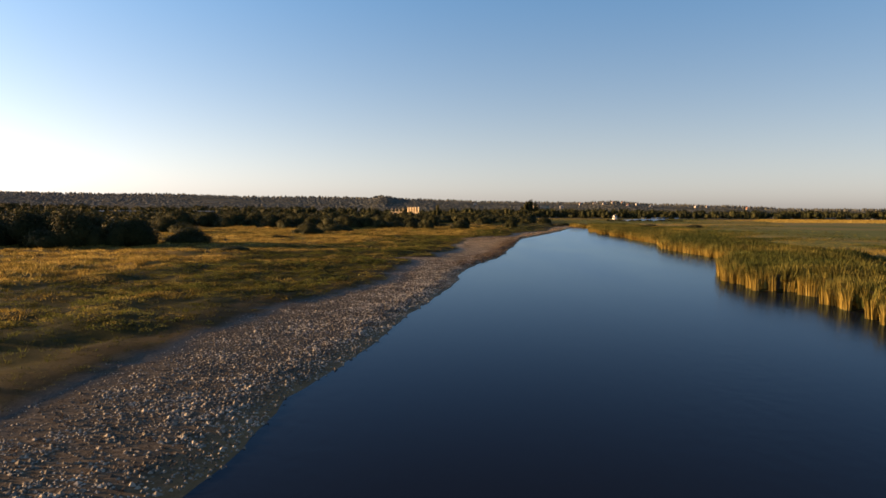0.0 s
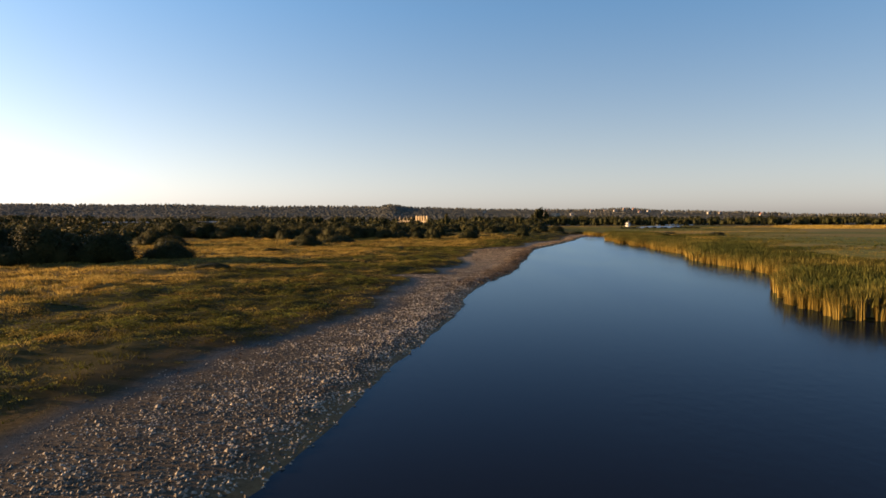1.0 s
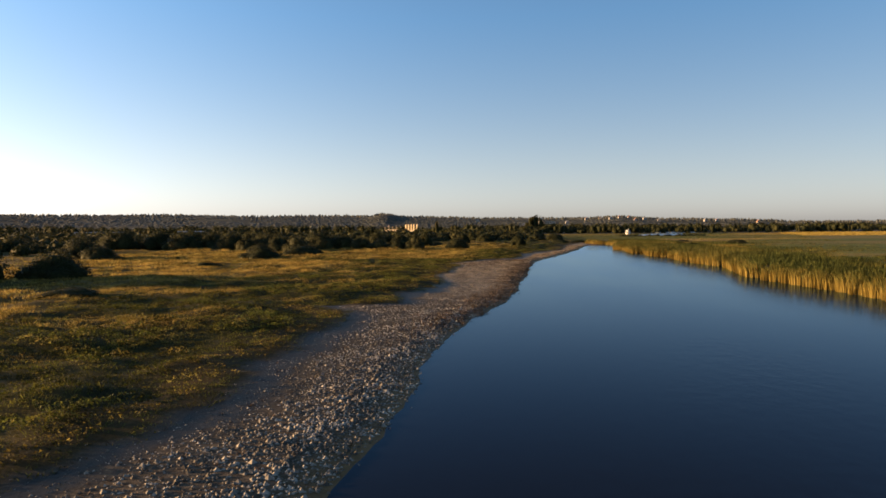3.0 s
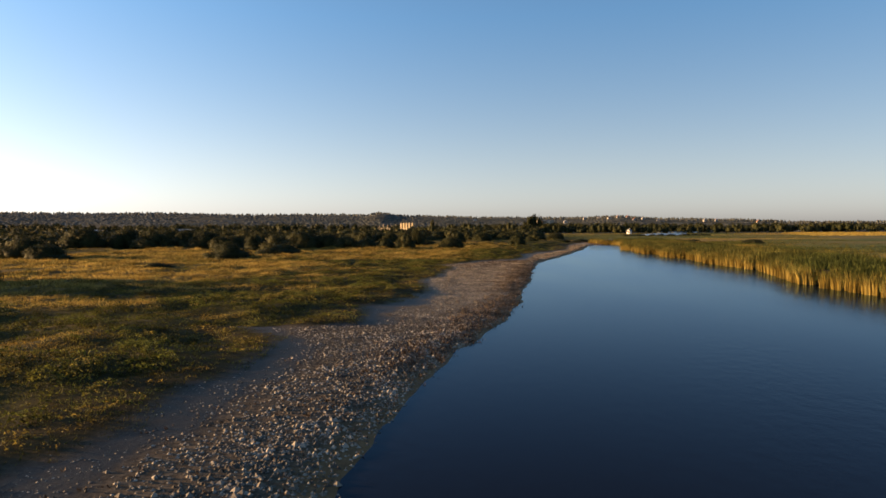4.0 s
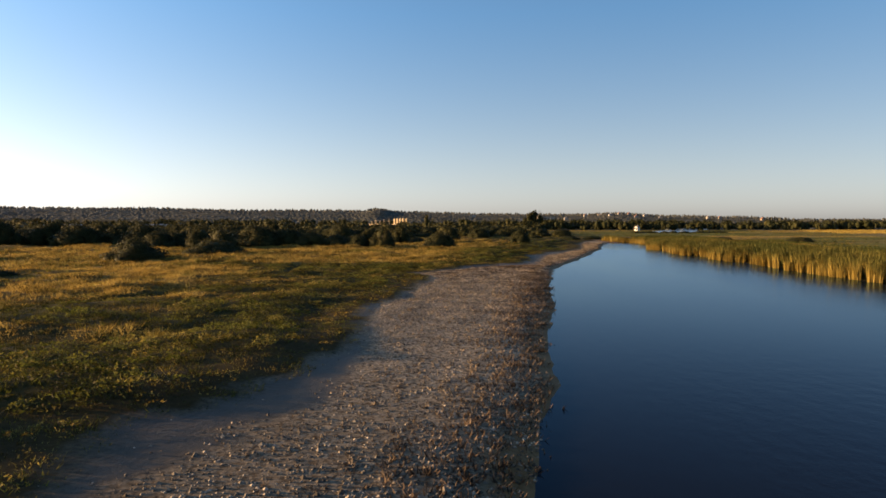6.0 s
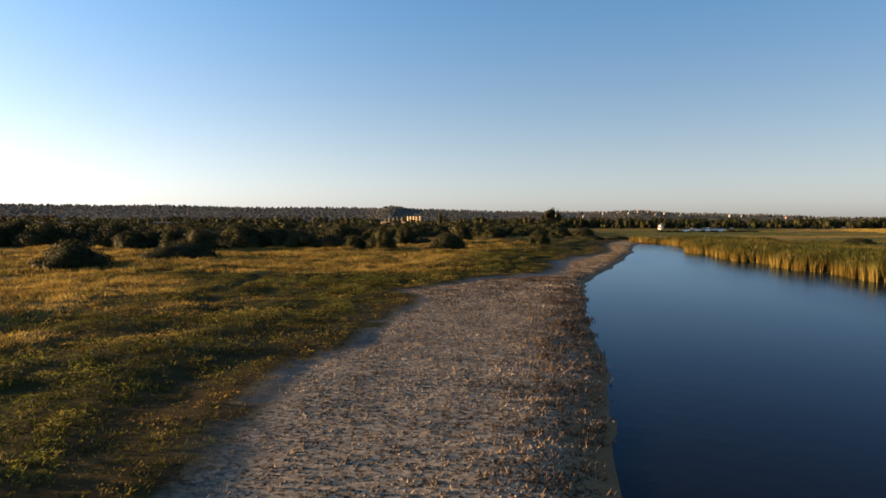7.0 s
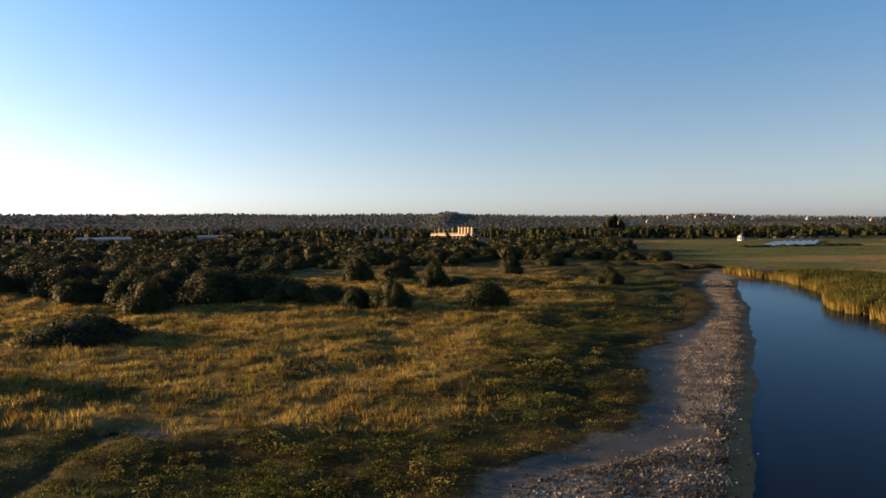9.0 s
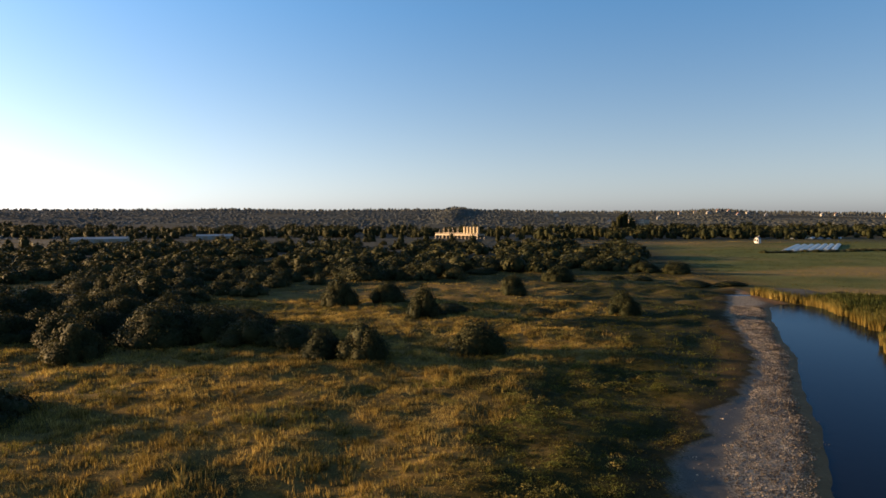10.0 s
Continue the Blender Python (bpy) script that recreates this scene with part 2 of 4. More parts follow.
def ground_material():
    m, nodes, links, bsdf = shader("wetland_ground")
    broad, mid, fine = tex(nodes, links, 0.06), tex(nodes, links, 0.5, 6), tex(nodes, links, 4.0, 8, 0.7)
    grain = mix(nodes, links, 0.5, mid, fine)
    green = ramp(nodes, links, grain, [(0.3, (0.0128, 0.0136, 0.0040)), (0.55, (0.0304, 0.0296, 0.0080)), (0.75, (0.0560, 0.0464, 0.0144))])
    straw = ramp(nodes, links, grain, [(0.3, (0.0640, 0.0448, 0.0136)), (0.55, (0.152, 0.104, 0.0320)), (0.75, (0.248, 0.176, 0.0560))])
    shingle = ramp(nodes, links, fine, [(0.3, (0.104, 0.0888, 0.0637)), (0.5, (0.250, 0.215, 0.155)), (0.7, (0.439, 0.378, 0.276))])
    speck = ramp(nodes, links, tex(nodes, links, 5.0, 3, 0.6), [(0.40, (0.30, 0.27, 0.24)), (0.50, (1, 1, 1))])
    shingle = mix(nodes, links, 1.0, shingle, speck, "MULTIPLY")
    damp = ramp(nodes, links, fine, [(0.3, (0.0272, 0.0223, 0.0155)), (0.5, (0.0730, 0.0593, 0.0418)), (0.7, (0.150, 0.122, 0.0844))])
    shingle = mix(nodes, links, attr(nodes, "parched"), damp, shingle)
    mud = ramp(nodes, links, mix(nodes, links, 0.4, grain, broad), [(0.3, (0.0360, 0.0351, 0.0306)), (0.5, (0.0630, 0.0612, 0.0540)), (0.7, (0.0945, 0.0909, 0.0792))])
    mud = mix(nodes, links, attr(nodes, "parched"), mix(nodes, links, 1.0, mud, (0.34, 0.335, 0.32), "MULTIPLY"), mud)
    wet = ramp(nodes, links, grain, [(0.3, (0.0847, 0.0484, 0.0198)), (0.7, (0.200, 0.119, 0.0515))])
    woods = ramp(nodes, links, tex(nodes, links, 0.012, 6, 0.7), [(0.35, (0.030, 0.034, 0.027)), (0.55, (0.040, 0.044, 0.034)), (0.72, (0.060, 0.060, 0.044))])
    colour = mix(nodes, links, attr(nodes, "straw"), green, straw)
    field = ramp(nodes, links, mix(nodes, links, 0.5, grain, broad), [(0.3, (0.0400, 0.0496, 0.0132)), (0.5, (0.0850, 0.100, 0.0264)), (0.7, (0.150, 0.147, 0.0462))])
    field = mix(nodes, links, attr(nodes, "bands"), field, ramp(nodes, links, grain, [(0.3, (0.10, 0.075, 0.028)), (0.7, (0.26, 0.19, 0.075))]))
    peat = ramp(nodes, links, grain, [(0.3, (0.020, 0.014, 0.006)), (0.55, (0.044, 0.030, 0.012)), (0.75, (0.080, 0.056, 0.024))])
    colour = mix(nodes, links, attr(nodes, "fringe"), colour, peat)
    colour = mix(nodes, links, attr(nodes, "field"), colour, field)
    colour = mix(nodes, links, attr(nodes, "shingle"), colour, shingle)
    colour = mix(nodes, links, attr(nodes, "mud"), colour, mud)
    colour = mix(nodes, links, attr(nodes, "wet"), colour, wet)
    colour = mix(nodes, links, attr(nodes, "far"), colour, woods)
    links.new(colour, bsdf.inputs["Base Color"])
    gloss = nodes.new("ShaderNodeMapRange")
    gloss.inputs["To Min"].default_value, gloss.inputs["To Max"].default_value = 0.95, 0.6
    slick = nodes.new("ShaderNodeMath")
    slick.operation = "MAXIMUM"
    links.new(attr(nodes, "wet"), slick.inputs[0])
    links.new(attr(nodes, "mud"), slick.inputs[1])
    links.new(slick.outputs[0], gloss.inputs["Value"])
    links.new(gloss.outputs[0], bsdf.inputs["Roughness"])
    sheen = nodes.new("ShaderNodeMapRange")
    sheen.inputs["To Min"].default_value, sheen.inputs["To Max"].default_value = 0.05, 0.09
    links.new(attr(nodes, "mud"), sheen.inputs["Value"])
    links.new(sheen.outputs[0], bsdf.inputs["Specular IOR Level"])
    bump(nodes, links, bsdf, grain, 0.6, 0.12)
    return m


def water_material():
    """Calm dark peaty water with a blue gloss; a light breeze ruffles it in broad patches."""
    m, nodes, links, bsdf = shader("pond_water")
    bsdf.inputs["Base Color"].default_value = (0.006, 0.007, 0.010, 1)
    bsdf.inputs["Specular IOR Level"].default_value = 0.0
    bsdf.inputs["Roughness"].default_value = 0.9
    g = nodes.new("ShaderNodeNewGeometry")
    stretch, cat = nodes.new("ShaderNodeMapping"), nodes.new("ShaderNodeMapping")
    stretch.inputs["Scale"].default_value, cat.inputs["Scale"].default_value = (1.0, 0.7, 1.0), (1.0, 0.35, 1.0)
    cat.inputs["Rotation"].default_value = (0, 0, 0.5)
    links.new(g.outputs["Position"], stretch.inputs["Vector"])
    links.new(g.outputs["Position"], cat.inputs["Vector"])
    ripple, calm = tex(nodes, links, 1.3, 4, 0.6, stretch.outputs[0]), tex(nodes, links, 0.035, 4, 0.6, cat.outputs[0])
    ruffle = nodes.new("ShaderNodeMapRange")
    for key, value in (("From Min", 0.42), ("From Max", 0.66), ("To Min", 0.08), ("To Max", 0.30)):
        ruffle.inputs[key].default_value = value
    links.new(calm, ruffle.inputs["Value"])
    b = nodes.new("ShaderNodeBump")
    b.inputs["Distance"].default_value = 0.08
    links.new(ruffle.outputs[0], b.inputs["Strength"])
    links.new(ripple, b.inputs["Height"])
    gloss, edge, both = nodes.new("ShaderNodeBsdfGlossy"), nodes.new("ShaderNodeFresnel"), nodes.new("ShaderNodeMixShader")
    gloss.inputs["Color"].default_value = (0.58, 0.80, 1.0, 1)
    links.new(ramp(nodes, links, calm, [(0.35, (0.11,) * 3), (0.65, (0.19,) * 3)]), gloss.inputs["Roughness"])
    edge.inputs["IOR"].default_value = 1.11
    for node in (gloss, edge):
        links.new(b.outputs[0], node.inputs["Normal"])
    links.new(edge.outputs[0], both.inputs[0])
    links.new(bsdf.outputs[0], both.inputs[1])
    links.new(gloss.outputs[0], both.inputs[2])
    links.new(both.outputs[0], nodes["Material Output"].inputs["Surface"])
    return m


GROUND, WATER = ground_material(), water_material()
GRASS = leafy("meadow_grass", [(0.25, (0.0137, 0.0168, 0.0048)), (0.5, (0.042, 0.050, 0.0095)), (0.8, (0.105, 0.116, 0.024))], 0.42, 0.25,
              [(0.25, (0.129, 0.0880, 0.0208)), (0.5, (0.312, 0.220, 0.0544)), (0.8, (0.456, 0.344, 0.108))])
REED = leafy("reed_leaf", [(0.25, (0.020, 0.028, 0.0065)), (0.5, (0.043, 0.054, 0.012)), (0.8, (0.088, 0.092, 0.022))], 0.3, 0.15,
             [(0.25, (0.113, 0.0795, 0.0164)), (0.5, (0.234, 0.176, 0.0410)), (0.8, (0.327, 0.254, 0.0754))])
STUBBLE = leafy("dead_stubble", [(0.25, (0.0255, 0.0187, 0.0127)), (0.5, (0.0723, 0.0510, 0.0340)), (0.8, (0.162, 0.119, 0.0850))], 0.15, 0.4,
                [(0.25, (0.0978, 0.0799, 0.0561)), (0.5, (0.230, 0.192, 0.140)), (0.8, (0.391, 0.336, 0.251))])
CLOD = leafy("dried_mud_clod", [(0.25, (0.052, 0.047, 0.038)), (0.5, (0.135, 0.123, 0.100)), (0.8, (0.30, 0.275, 0.225))], 0.0, 0.4,
             [(0.25, (0.022, 0.017, 0.012)), (0.45, (0.065, 0.050, 0.034)), (0.65, (0.15, 0.122, 0.088)), (0.88, (0.36, 0.31, 0.235))])
LEAF = leafy("willow_leaf", [(0.2, (0.0201, 0.0250, 0.0097)), (0.5, (0.0310, 0.0346, 0.0125)), (0.85, (0.0503, 0.0481, 0.0174))], 0.15, 0.12)
# lighter, greyer base colour imitates haze over the far woods
FARLEAF = leafy("far_leaf_painted_haze", [(0.25, (0.050, 0.056, 0.050)), (0.5, (0.060, 0.066, 0.058)), (0.8, (0.072, 0.076, 0.064))], 0.0, 0.02)
# dark brown stands in for the shade between reed clumps
STEM_SHADE = plain("shaded_stems", (0.022, 0.016, 0.007), (0.06, 0.045, 0.018), 3.0)
BARK = plain("bark", (0.05, 0.038, 0.026), (0.12, 0.09, 0.065), 6.0)


# ---- mesh helpers ----
def mesh_of(name, verts, faces, material, smooth=False, **attributes):
    """A mesh from arrays; faces is an (n, 3) or (n, 4) array."""
    verts, faces = np.asarray(verts, np.float32), np.asarray(faces, np.int32)
    me = bpy.data.meshes.new(name)
    n, k = faces.shape
    me.vertices.add(len(verts))
    me.vertices.foreach_set("co", verts.ravel())
    me.loops.add(n * k)
    me.loops.foreach_set("vertex_index", faces.ravel())
    me.polygons.add(n)
    me.polygons.foreach_set("loop_start", np.arange(0, n * k, k, dtype=np.int32))
    me.polygons.foreach_set("use_smooth", np.full(n, smooth))
    for key, values in attributes.items():
        a = me.attributes.new(key, "FLOAT", "POINT")
        a.data.foreach_set("value", np.asarray(values, np.float32))
    me.update(calc_edges=True)
    me.materials.append(material)
    return me


def part(name, bm, material, parent, label=""):
    me = bpy.data.meshes.new(name)
    bm.to_mesh(me)
    bm.free()
    me.materials.append(material)
    ob = new(name, me)
    ob.parent = parent
    return tagged(ob, label)


def box(bm, x0, y0, z0, x1, y1, z1):
    r = bmesh.ops.create_cube(bm, size=1)
    for v in r["verts"]:
        v.co = Vector(((x0 + x1) / 2 + v.co.x * (x1 - x0), (y0 + y1) / 2 + v.co.y * (y1 - y0), (z0 + z1) / 2 + v.co.z * (z1 - z0)))
    return r["verts"]


def blades(at, count, height, width, spread, lean, rng, segments=2):
    """Tufts of curved tapering blades rooted round the points at; returns verts, quads and the point that each vertex belongs to."""
    n = len(at) * count
    owner = np.repeat(np.arange(len(at)), count)
    root = at[owner].copy()
    turn = rng.uniform(0, 2 * np.pi, n)
    off = spread[owner] * np.sqrt(rng.uniform(0, 1, n))
    root[:, 0] += off * np.cos(turn)
    root[:, 1] += off * np.sin(turn)
    h = height[owner] * rng.uniform(0.6, 1.1, n)
    bend = lean * h * rng.uniform(0.3, 1.2, n)
    way = turn + rng.normal(0, 0.7, n)
    face = rng.uniform(0, 2 * np.pi, n)
    side = np.stack([np.cos(face), np.sin(face), 0 * face], 1) * (width[owner] * rng.uniform(0.6, 1.3, n))[:, None] / 2
    out = np.stack([np.cos(way), np.sin(way), 0 * way], 1)
    if segments == 0:
        tip = root + out * bend[:, None]
        tip[:, 2] += h
        verts = np.stack([root - side, root + side, tip], 1).reshape(-1, 3)
        return verts, np.arange(3 * n).reshape(-1, 3), np.repeat(owner, 3)
    rows = []
    for s in range(segments + 1):
        k = s / segments
        mid = root + out * (bend * k * k)[:, None]
        mid[:, 2] += h * (k - 0.18 * lean * k * k)
        w = side * (1 - 0.85 * k**1.5)
        rows += [mid - w, mid + w]
    per = 2 * (segments + 1)
    verts = np.stack(rows, 1).reshape(-1, 3)
    base = (np.arange(n) * per)[:, None]
    quads = np.concatenate([base + np.array([2 * s, 2 * s + 1, 2 * s + 3, 2 * s + 2]) for s in range(segments)], 1).reshape(-1, 4)
    return verts, quads, np.repeat(owner, per)


# ---- ground and water ----
def axis(start, stop, fine, far):
    inner = list(np.arange(start, stop + 0.01, fine))
    out, gap = [], fine
    while (out[-1] if out else inner[-1]) < far:
        gap = min(gap * 1.09, 90)
        out.append((out[-1] if out else inner[-1]) + gap)
    low, gap = [], fine
    while (low[-1] if low else inner[0]) > -far:
        gap = min(gap * 1.09, 90)
        low.append((low[-1] if low else inner[0]) - gap)
    return np.array(low[::-1] + inner + out)


gx, gy = axis(-40, 78, 1.1, 3100), axis(12, 385, 1.1, 3100)
GX, GY = np.meshgrid(gx, gy)
fx, fy = GX.ravel(), GY.ravel()
left, turf = shore_x(fy) - fx, turf_x(fx, fy) - fx
leftness = (left > fx - reed_x(fy)) & (fy < 379)
straw = step(-2, 4, gold_x(fx, fy) - fx) * (0.75 + 0.25 * fbm(fx, fy, 12, 41)) * leftness
straw = np.where(leftness, straw, 0.35 + 0.5 * fbm(fx, fy, 40, 42) + 0.5 * step(260, 330, fx) * step(420, 560, fy) * step(1500, 900, fy))
straw = np.clip(straw + 0.4 * step(0.1, 0.5, fbm(fx, fy, 14, 43)) - 0.6 * step(0.15, 0.5, fbm(fx, fy, 10, 44)), 0, 1)
shingle = step(0.3, -0.3, turf) * leftness
bare = -turf - bare_w(fy) - 0.5 * fbm(fx, fy, 3, 45)
mud = step(0.3, -0.2, turf) * step(0.5, -0.5, bare) * leftness * step(1.0, 2.4, left)
mud = np.maximum(mud, step(0.0, 0.4, hollow(fx, fy)))
fringe = step(7.5, 1.5, turf + 2 * fbm(fx, fy, 5, 53)) * step(-0.4, 0.4, turf) * leftness
fringe = np.maximum(fringe, step(0.1, 0.5, ditch(fx, fy)))
wet = step(1.9, 0.9, left + 0.8 * fbm(fx, fy, 5, 46) - 0.9 * step(200, 215, fy)) * leftness
far = step(430, 560, fy + 30 * fbm(fx, fy, 60, 47)) * step(60, 0, fx - 0.1 * fy) + step(640, 760, fy + 40 * fbm(fx, fy, 80, 48)) + step(-130, -200, fx)
far = np.clip(far, 0, 1) * (1 - 0.7 * step(0.25, 0.55, fbm(fx, fy, 110, 49)))
cols = len(gx)
i = (np.arange(len(gy) - 1)[:, None] * cols + np.arange(cols - 1)[None]).ravel()
ground = new("ground", mesh_of("ground", np.stack([fx, fy, ground_z(fx, fy)], 1), np.stack([i, i + 1, i + cols + 1, i + cols], 1), GROUND, True,
                               fringe=0.75 * fringe, straw=straw, shingle=shingle, mud=mud, wet=wet, far=far, bands=0.9 * step(-0.1, 0.3, fbm(0.3 * fx + 0.1 * fy, fy - 0.25 * fx, 34, 78)) * step(345, 380, fy) + 0.6 * step(0.0, 0.35, fbm(fx, fy, 45, 40)) * step(14, 30, fx - reed_x(fy)), parched=step(112, 150, fy + 8 * fbm(fx, fy, 12, 50)), field=step(4, 20, fx - reed_x(fy)) * step(20, 60, fx) * (1 - step(270, 330, fx) * step(520, 600, fy))))
tagged(ground, "marshy meadow ground with mud, shingle and distant wooded hills", "ground", kind="structure")

bm = bmesh.new()
for c in ((-26, -270), (120, -270), (120, 400), (-26, 400)):
    bm.verts.new((*c, 0))
bm.faces.new(bm.verts)
water = part("water", bm, WATER, None)
tagged(water, "still dark blue pond water with faint ripples", "water", kind="structure")


# ---- shore: clods and stubble ----
rng = np.random.default_rng(7)


def scatter(n, x0, x1, y0, y1):
    return rng.uniform(x0, x1, n), rng.uniform(y0, y1, n)


def stones(at, size, rng):
    """Uneven pointed lumps half sunk in the ground, each an island."""
    shape = np.array([(1, 0, 0), (0, 1, 0), (-1, 0, 0), (0, -1, 0), (0, 0, 1)], float) - (0, 0, 0.15)
    faces = np.array([(0, 1, 4), (1, 2, 4), (2, 3, 4), (3, 0, 4)])
    n = len(at)
    a = rng.uniform(0, 2 * np.pi, n)
    v = shape[None] * rng.uniform(0.6, 1.3, (n, 5, 1)) * size[:, None, None]
    v[:, :, 2] *= 0.75
    c, s = np.cos(a)[:, None], np.sin(a)[:, None]
    v = np.stack([v[:, :, 0] * c - v[:, :, 1] * s, v[:, :, 0] * s + v[:, :, 1] * c, v[:, :, 2]], 2) + at[:, None]
    return v.reshape(-1, 3), (np.arange(n)[:, None, None] * 5 + faces[None]).reshape(-1, 3)


def shore_points(n, seed):
    y = rng.uniform(8, 345, n)
    lo, hi = np.interp(y, TURF_Y, TURF_X) - 2, np.interp(y, SHORE_Y, SHORE_X) + 1
    x = lo + rng.uniform(0, 1, n) * (hi - lo)
    left, turf = shore_x(y) - x, -(turf_x(x, y) - x)
    soft = 2.2 * step(150, 105, y)
    smooth = step(-0.4 - soft, 0.9 + soft, turf - bare_w(y) - 0.5 * fbm(x, y, 3, 45))
    rim = step(-0.2, 0.8, left + 0.5 * fbm(x, y, 4, 46) - 1.0 * step(200, 215, y)) * 0.98 + 0.02
    width = (hi - lo) / 18
    keep = (turf > -0.3) & (left > -0.4) & (rng.uniform(0, 1, n) < (0.03 + 0.12 * step(130, 100, y) + 0.85 * smooth) * rim * np.clip(width * (1 + 0.9 * step(190, 240, y)), 0.2, 1) * (0.7 + 0.5 * fbm(x, y, 3, seed)))
    x, y = x[keep], y[keep]
    return np.stack([x, y, ground_z(x, y)], 1)


at = shore_points(260000, 51)
near = step(165, 105, at[:, 1])
inland = turf_x(at[:, 0], at[:, 1])
grown = 0.65 + 0.55 * step(0.3, 4, at[:, 0] - inland)
rim = step(7, 1.5, shore_x(at[:, 1]) - at[:, 0] + 1.5 * fbm(at[:, 0], at[:, 1], 4, 57))
v, f = stones(at, rng.uniform(0.035, 0.085, len(at)) * (1 + 0.25 * rim) * (1 - near + near * grown) * (1 + 0.7 * (rng.uniform(0, 1, len(at)) > 0.9)) * (1 + 0.45 * step(185, 200, at[:, 1]) * step(232, 220, at[:, 1]) - 0.25 * step(115, 140, at[:, 1]) * step(195, 180, at[:, 1])), rng)
tagged(new("mud_clods", mesh_of("mud_clods", v, f, CLOD, False, dry=np.repeat(step(112, 150, at[:, 1] + 8 * fbm(at[:, 0], at[:, 1], 12, 50)), 5))), "loose grey-brown dried mud clods and stones on the shore", "clods", kind="stuff")
at = shore_points(130000, 52)
left = shore_x(at[:, 1]) - at[:, 0]
rim = step(6.5, 2.0, left + 1.5 * fbm(at[:, 0], at[:, 1], 4, 57)) * step(85, 120, at[:, 1]) * step(212, 200, at[:, 1])
withered = np.maximum(rim, step(209, 211.5, at[:, 1]) * step(219, 217, at[:, 1] + fbm(at[:, 0], at[:, 1], 3, 54)) * step(1.5, 3, left))
keep = rng.uniform(0, 1, len(at)) < np.maximum(0.8 * withered, 0.45 - 0.4 * step(175, 125, at[:, 1]))
at, withered = at[keep], withered[keep]
n = len(at)
v, f, o = blades(at, 4, rng.uniform(0.05, 0.15, n) * (1 + 0.9 * withered), np.full(n, 0.07), 0.14 + 0.1 * withered, 0.9, rng, 1)
tagged(new("dead_stubble", mesh_of("dead_stubble", v, f, STUBBLE, False, dry=(step(112, 150, at[:, 1] + 8 * fbm(at[:, 0], at[:, 1], 12, 50)) * (1 - 0.85 * withered))[o])), "short pale and brown dead plant stubble on the dried shore", "stubble", kind="stuff")

# ---- meadow grass ----
x, y = scatter(95000, -130, 62, 20, 430)
aside = np.clip(np.abs(x + 5) - 30, 0, 100) + np.clip(y - 300, 0, 100) * 0.6
near = np.clip(1.0 - aside / 90, 0.42, 1)
turf, left = turf_x(x, y) - x, shore_x(y) - x
keep = (turf > -0.2 - 0.2 * rng.exponential(1.0, len(x))) & ((left > 1.5) | (y > 355)) & (rng.uniform(0, 1, len(x)) < near)
keep &= (np.hypot((x - 68) / 10, (y - 376) / 10) > 1) & (hollow(x, y) < 0.15)
x, y = x[keep], y[keep]
turf = turf_x(x, y) - x
dry = step(-3, 3, gold_x(x, y) - x + 1.6 * rng.normal(0, 1, len(x)))
dry = dry * (1 - 0.9 * step(0.05, 0.4, fbm(x, y, 12, 44)))
dry = np.clip(dry * (0.95 + 0.8 * fbm(x, y, 4, 66)), 0, 1)
dry = np.maximum(dry, (0.5 - 0.4 * step(195, 215, y) - 0.4 * step(125, 110, y)) * step(-0.15, 0.4, fbm(x, y, 7, 61)) * step(11, 2, turf))
streak = step(0.02, 0.4, fbm(x * 0.4, y, 5, 88)) * step(6, 16, turf)
dry = np.maximum(dry, 0.75 * streak * step(215, 190, y)) * (1 - 0.35 * step(200, 225, y))
lush = step(-0.5, 0.45, fbm(x, y, 3.6, 31, 2) + 0.5 * fbm(x, y, 1.3, 62))
tall = (0.15 + 0.20 * lush + 0.24 * dry * lush) * (1 + 0.35 * fbm(x, y, 11, 64)) * step(-1.5, 6, turf) * rng.uniform(0.7, 1.3, len(x)) * 0.8 + 0.05
at = np.stack([x, y, ground_z(x, y) - 0.03], 1)
close = (np.abs(x + 5) < 38) & (y < 300)
v, f, o = blades(at[close], 12, tall[close], 0.03 + 0.06 * tall[close], 0.22 + 0.5 * tall[close], 0.9, rng, 0)
v2, f2, o2 = blades(at[~close], 5, tall[~close], 0.10 + 0.16 * tall[~close], 0.3 + 0.6 * tall[~close], 0.9, rng, 0)
v, f, dry = np.concatenate([v, v2]), np.concatenate([f, f2 + len(v)]), np.concatenate([dry[close][o], dry[~close][o2]])
o = np.arange(len(dry))
ex, ey = scatter(60000, -32, 30, 62, 300)
turf = turf_x(ex, ey) - ex
keep = (turf > -0.3 + 0.2 * fbm(ex, ey, 1.2, 63)) & (shore_x(ey) - ex > 1.5) & (hollow(ex, ey) < 0.0)
ex, ey = ex[keep], ey[keep]
lush = step(-0.4, 0.5, fbm(ex, ey, 2.2, 62))
short = 0.08 + 0.10 * lush * rng.uniform(0.6, 1.2, len(ex))
v3, f3, o3 = blades(np.stack([ex, ey, ground_z(ex, ey) - 0.02], 1), 9, short, 0.03 + 0.09 * short, np.full(len(ex), 0.32), 1.2, rng, 0)
streak = 0.7 * step(0.02, 0.4, fbm(ex * 0.4, ey, 5, 88)) * step(6, 16, turf_x(ex, ey) - ex) * step(215, 190, ey)
dull = np.clip(streak + step(-3, 3, gold_x(ex, ey) - ex) * (0.8 + 0.9 * fbm(ex, ey, 4, 66)) + 0.25 * step(0, 0.5, fbm(ex, ey, 3, 69)), 0, 1)
v, f, dry = np.concatenate([v, v3]), np.concatenate([f, f3 + len(v)]), np.concatenate([dry, dull[o3]])
o = np.arange(len(dry))
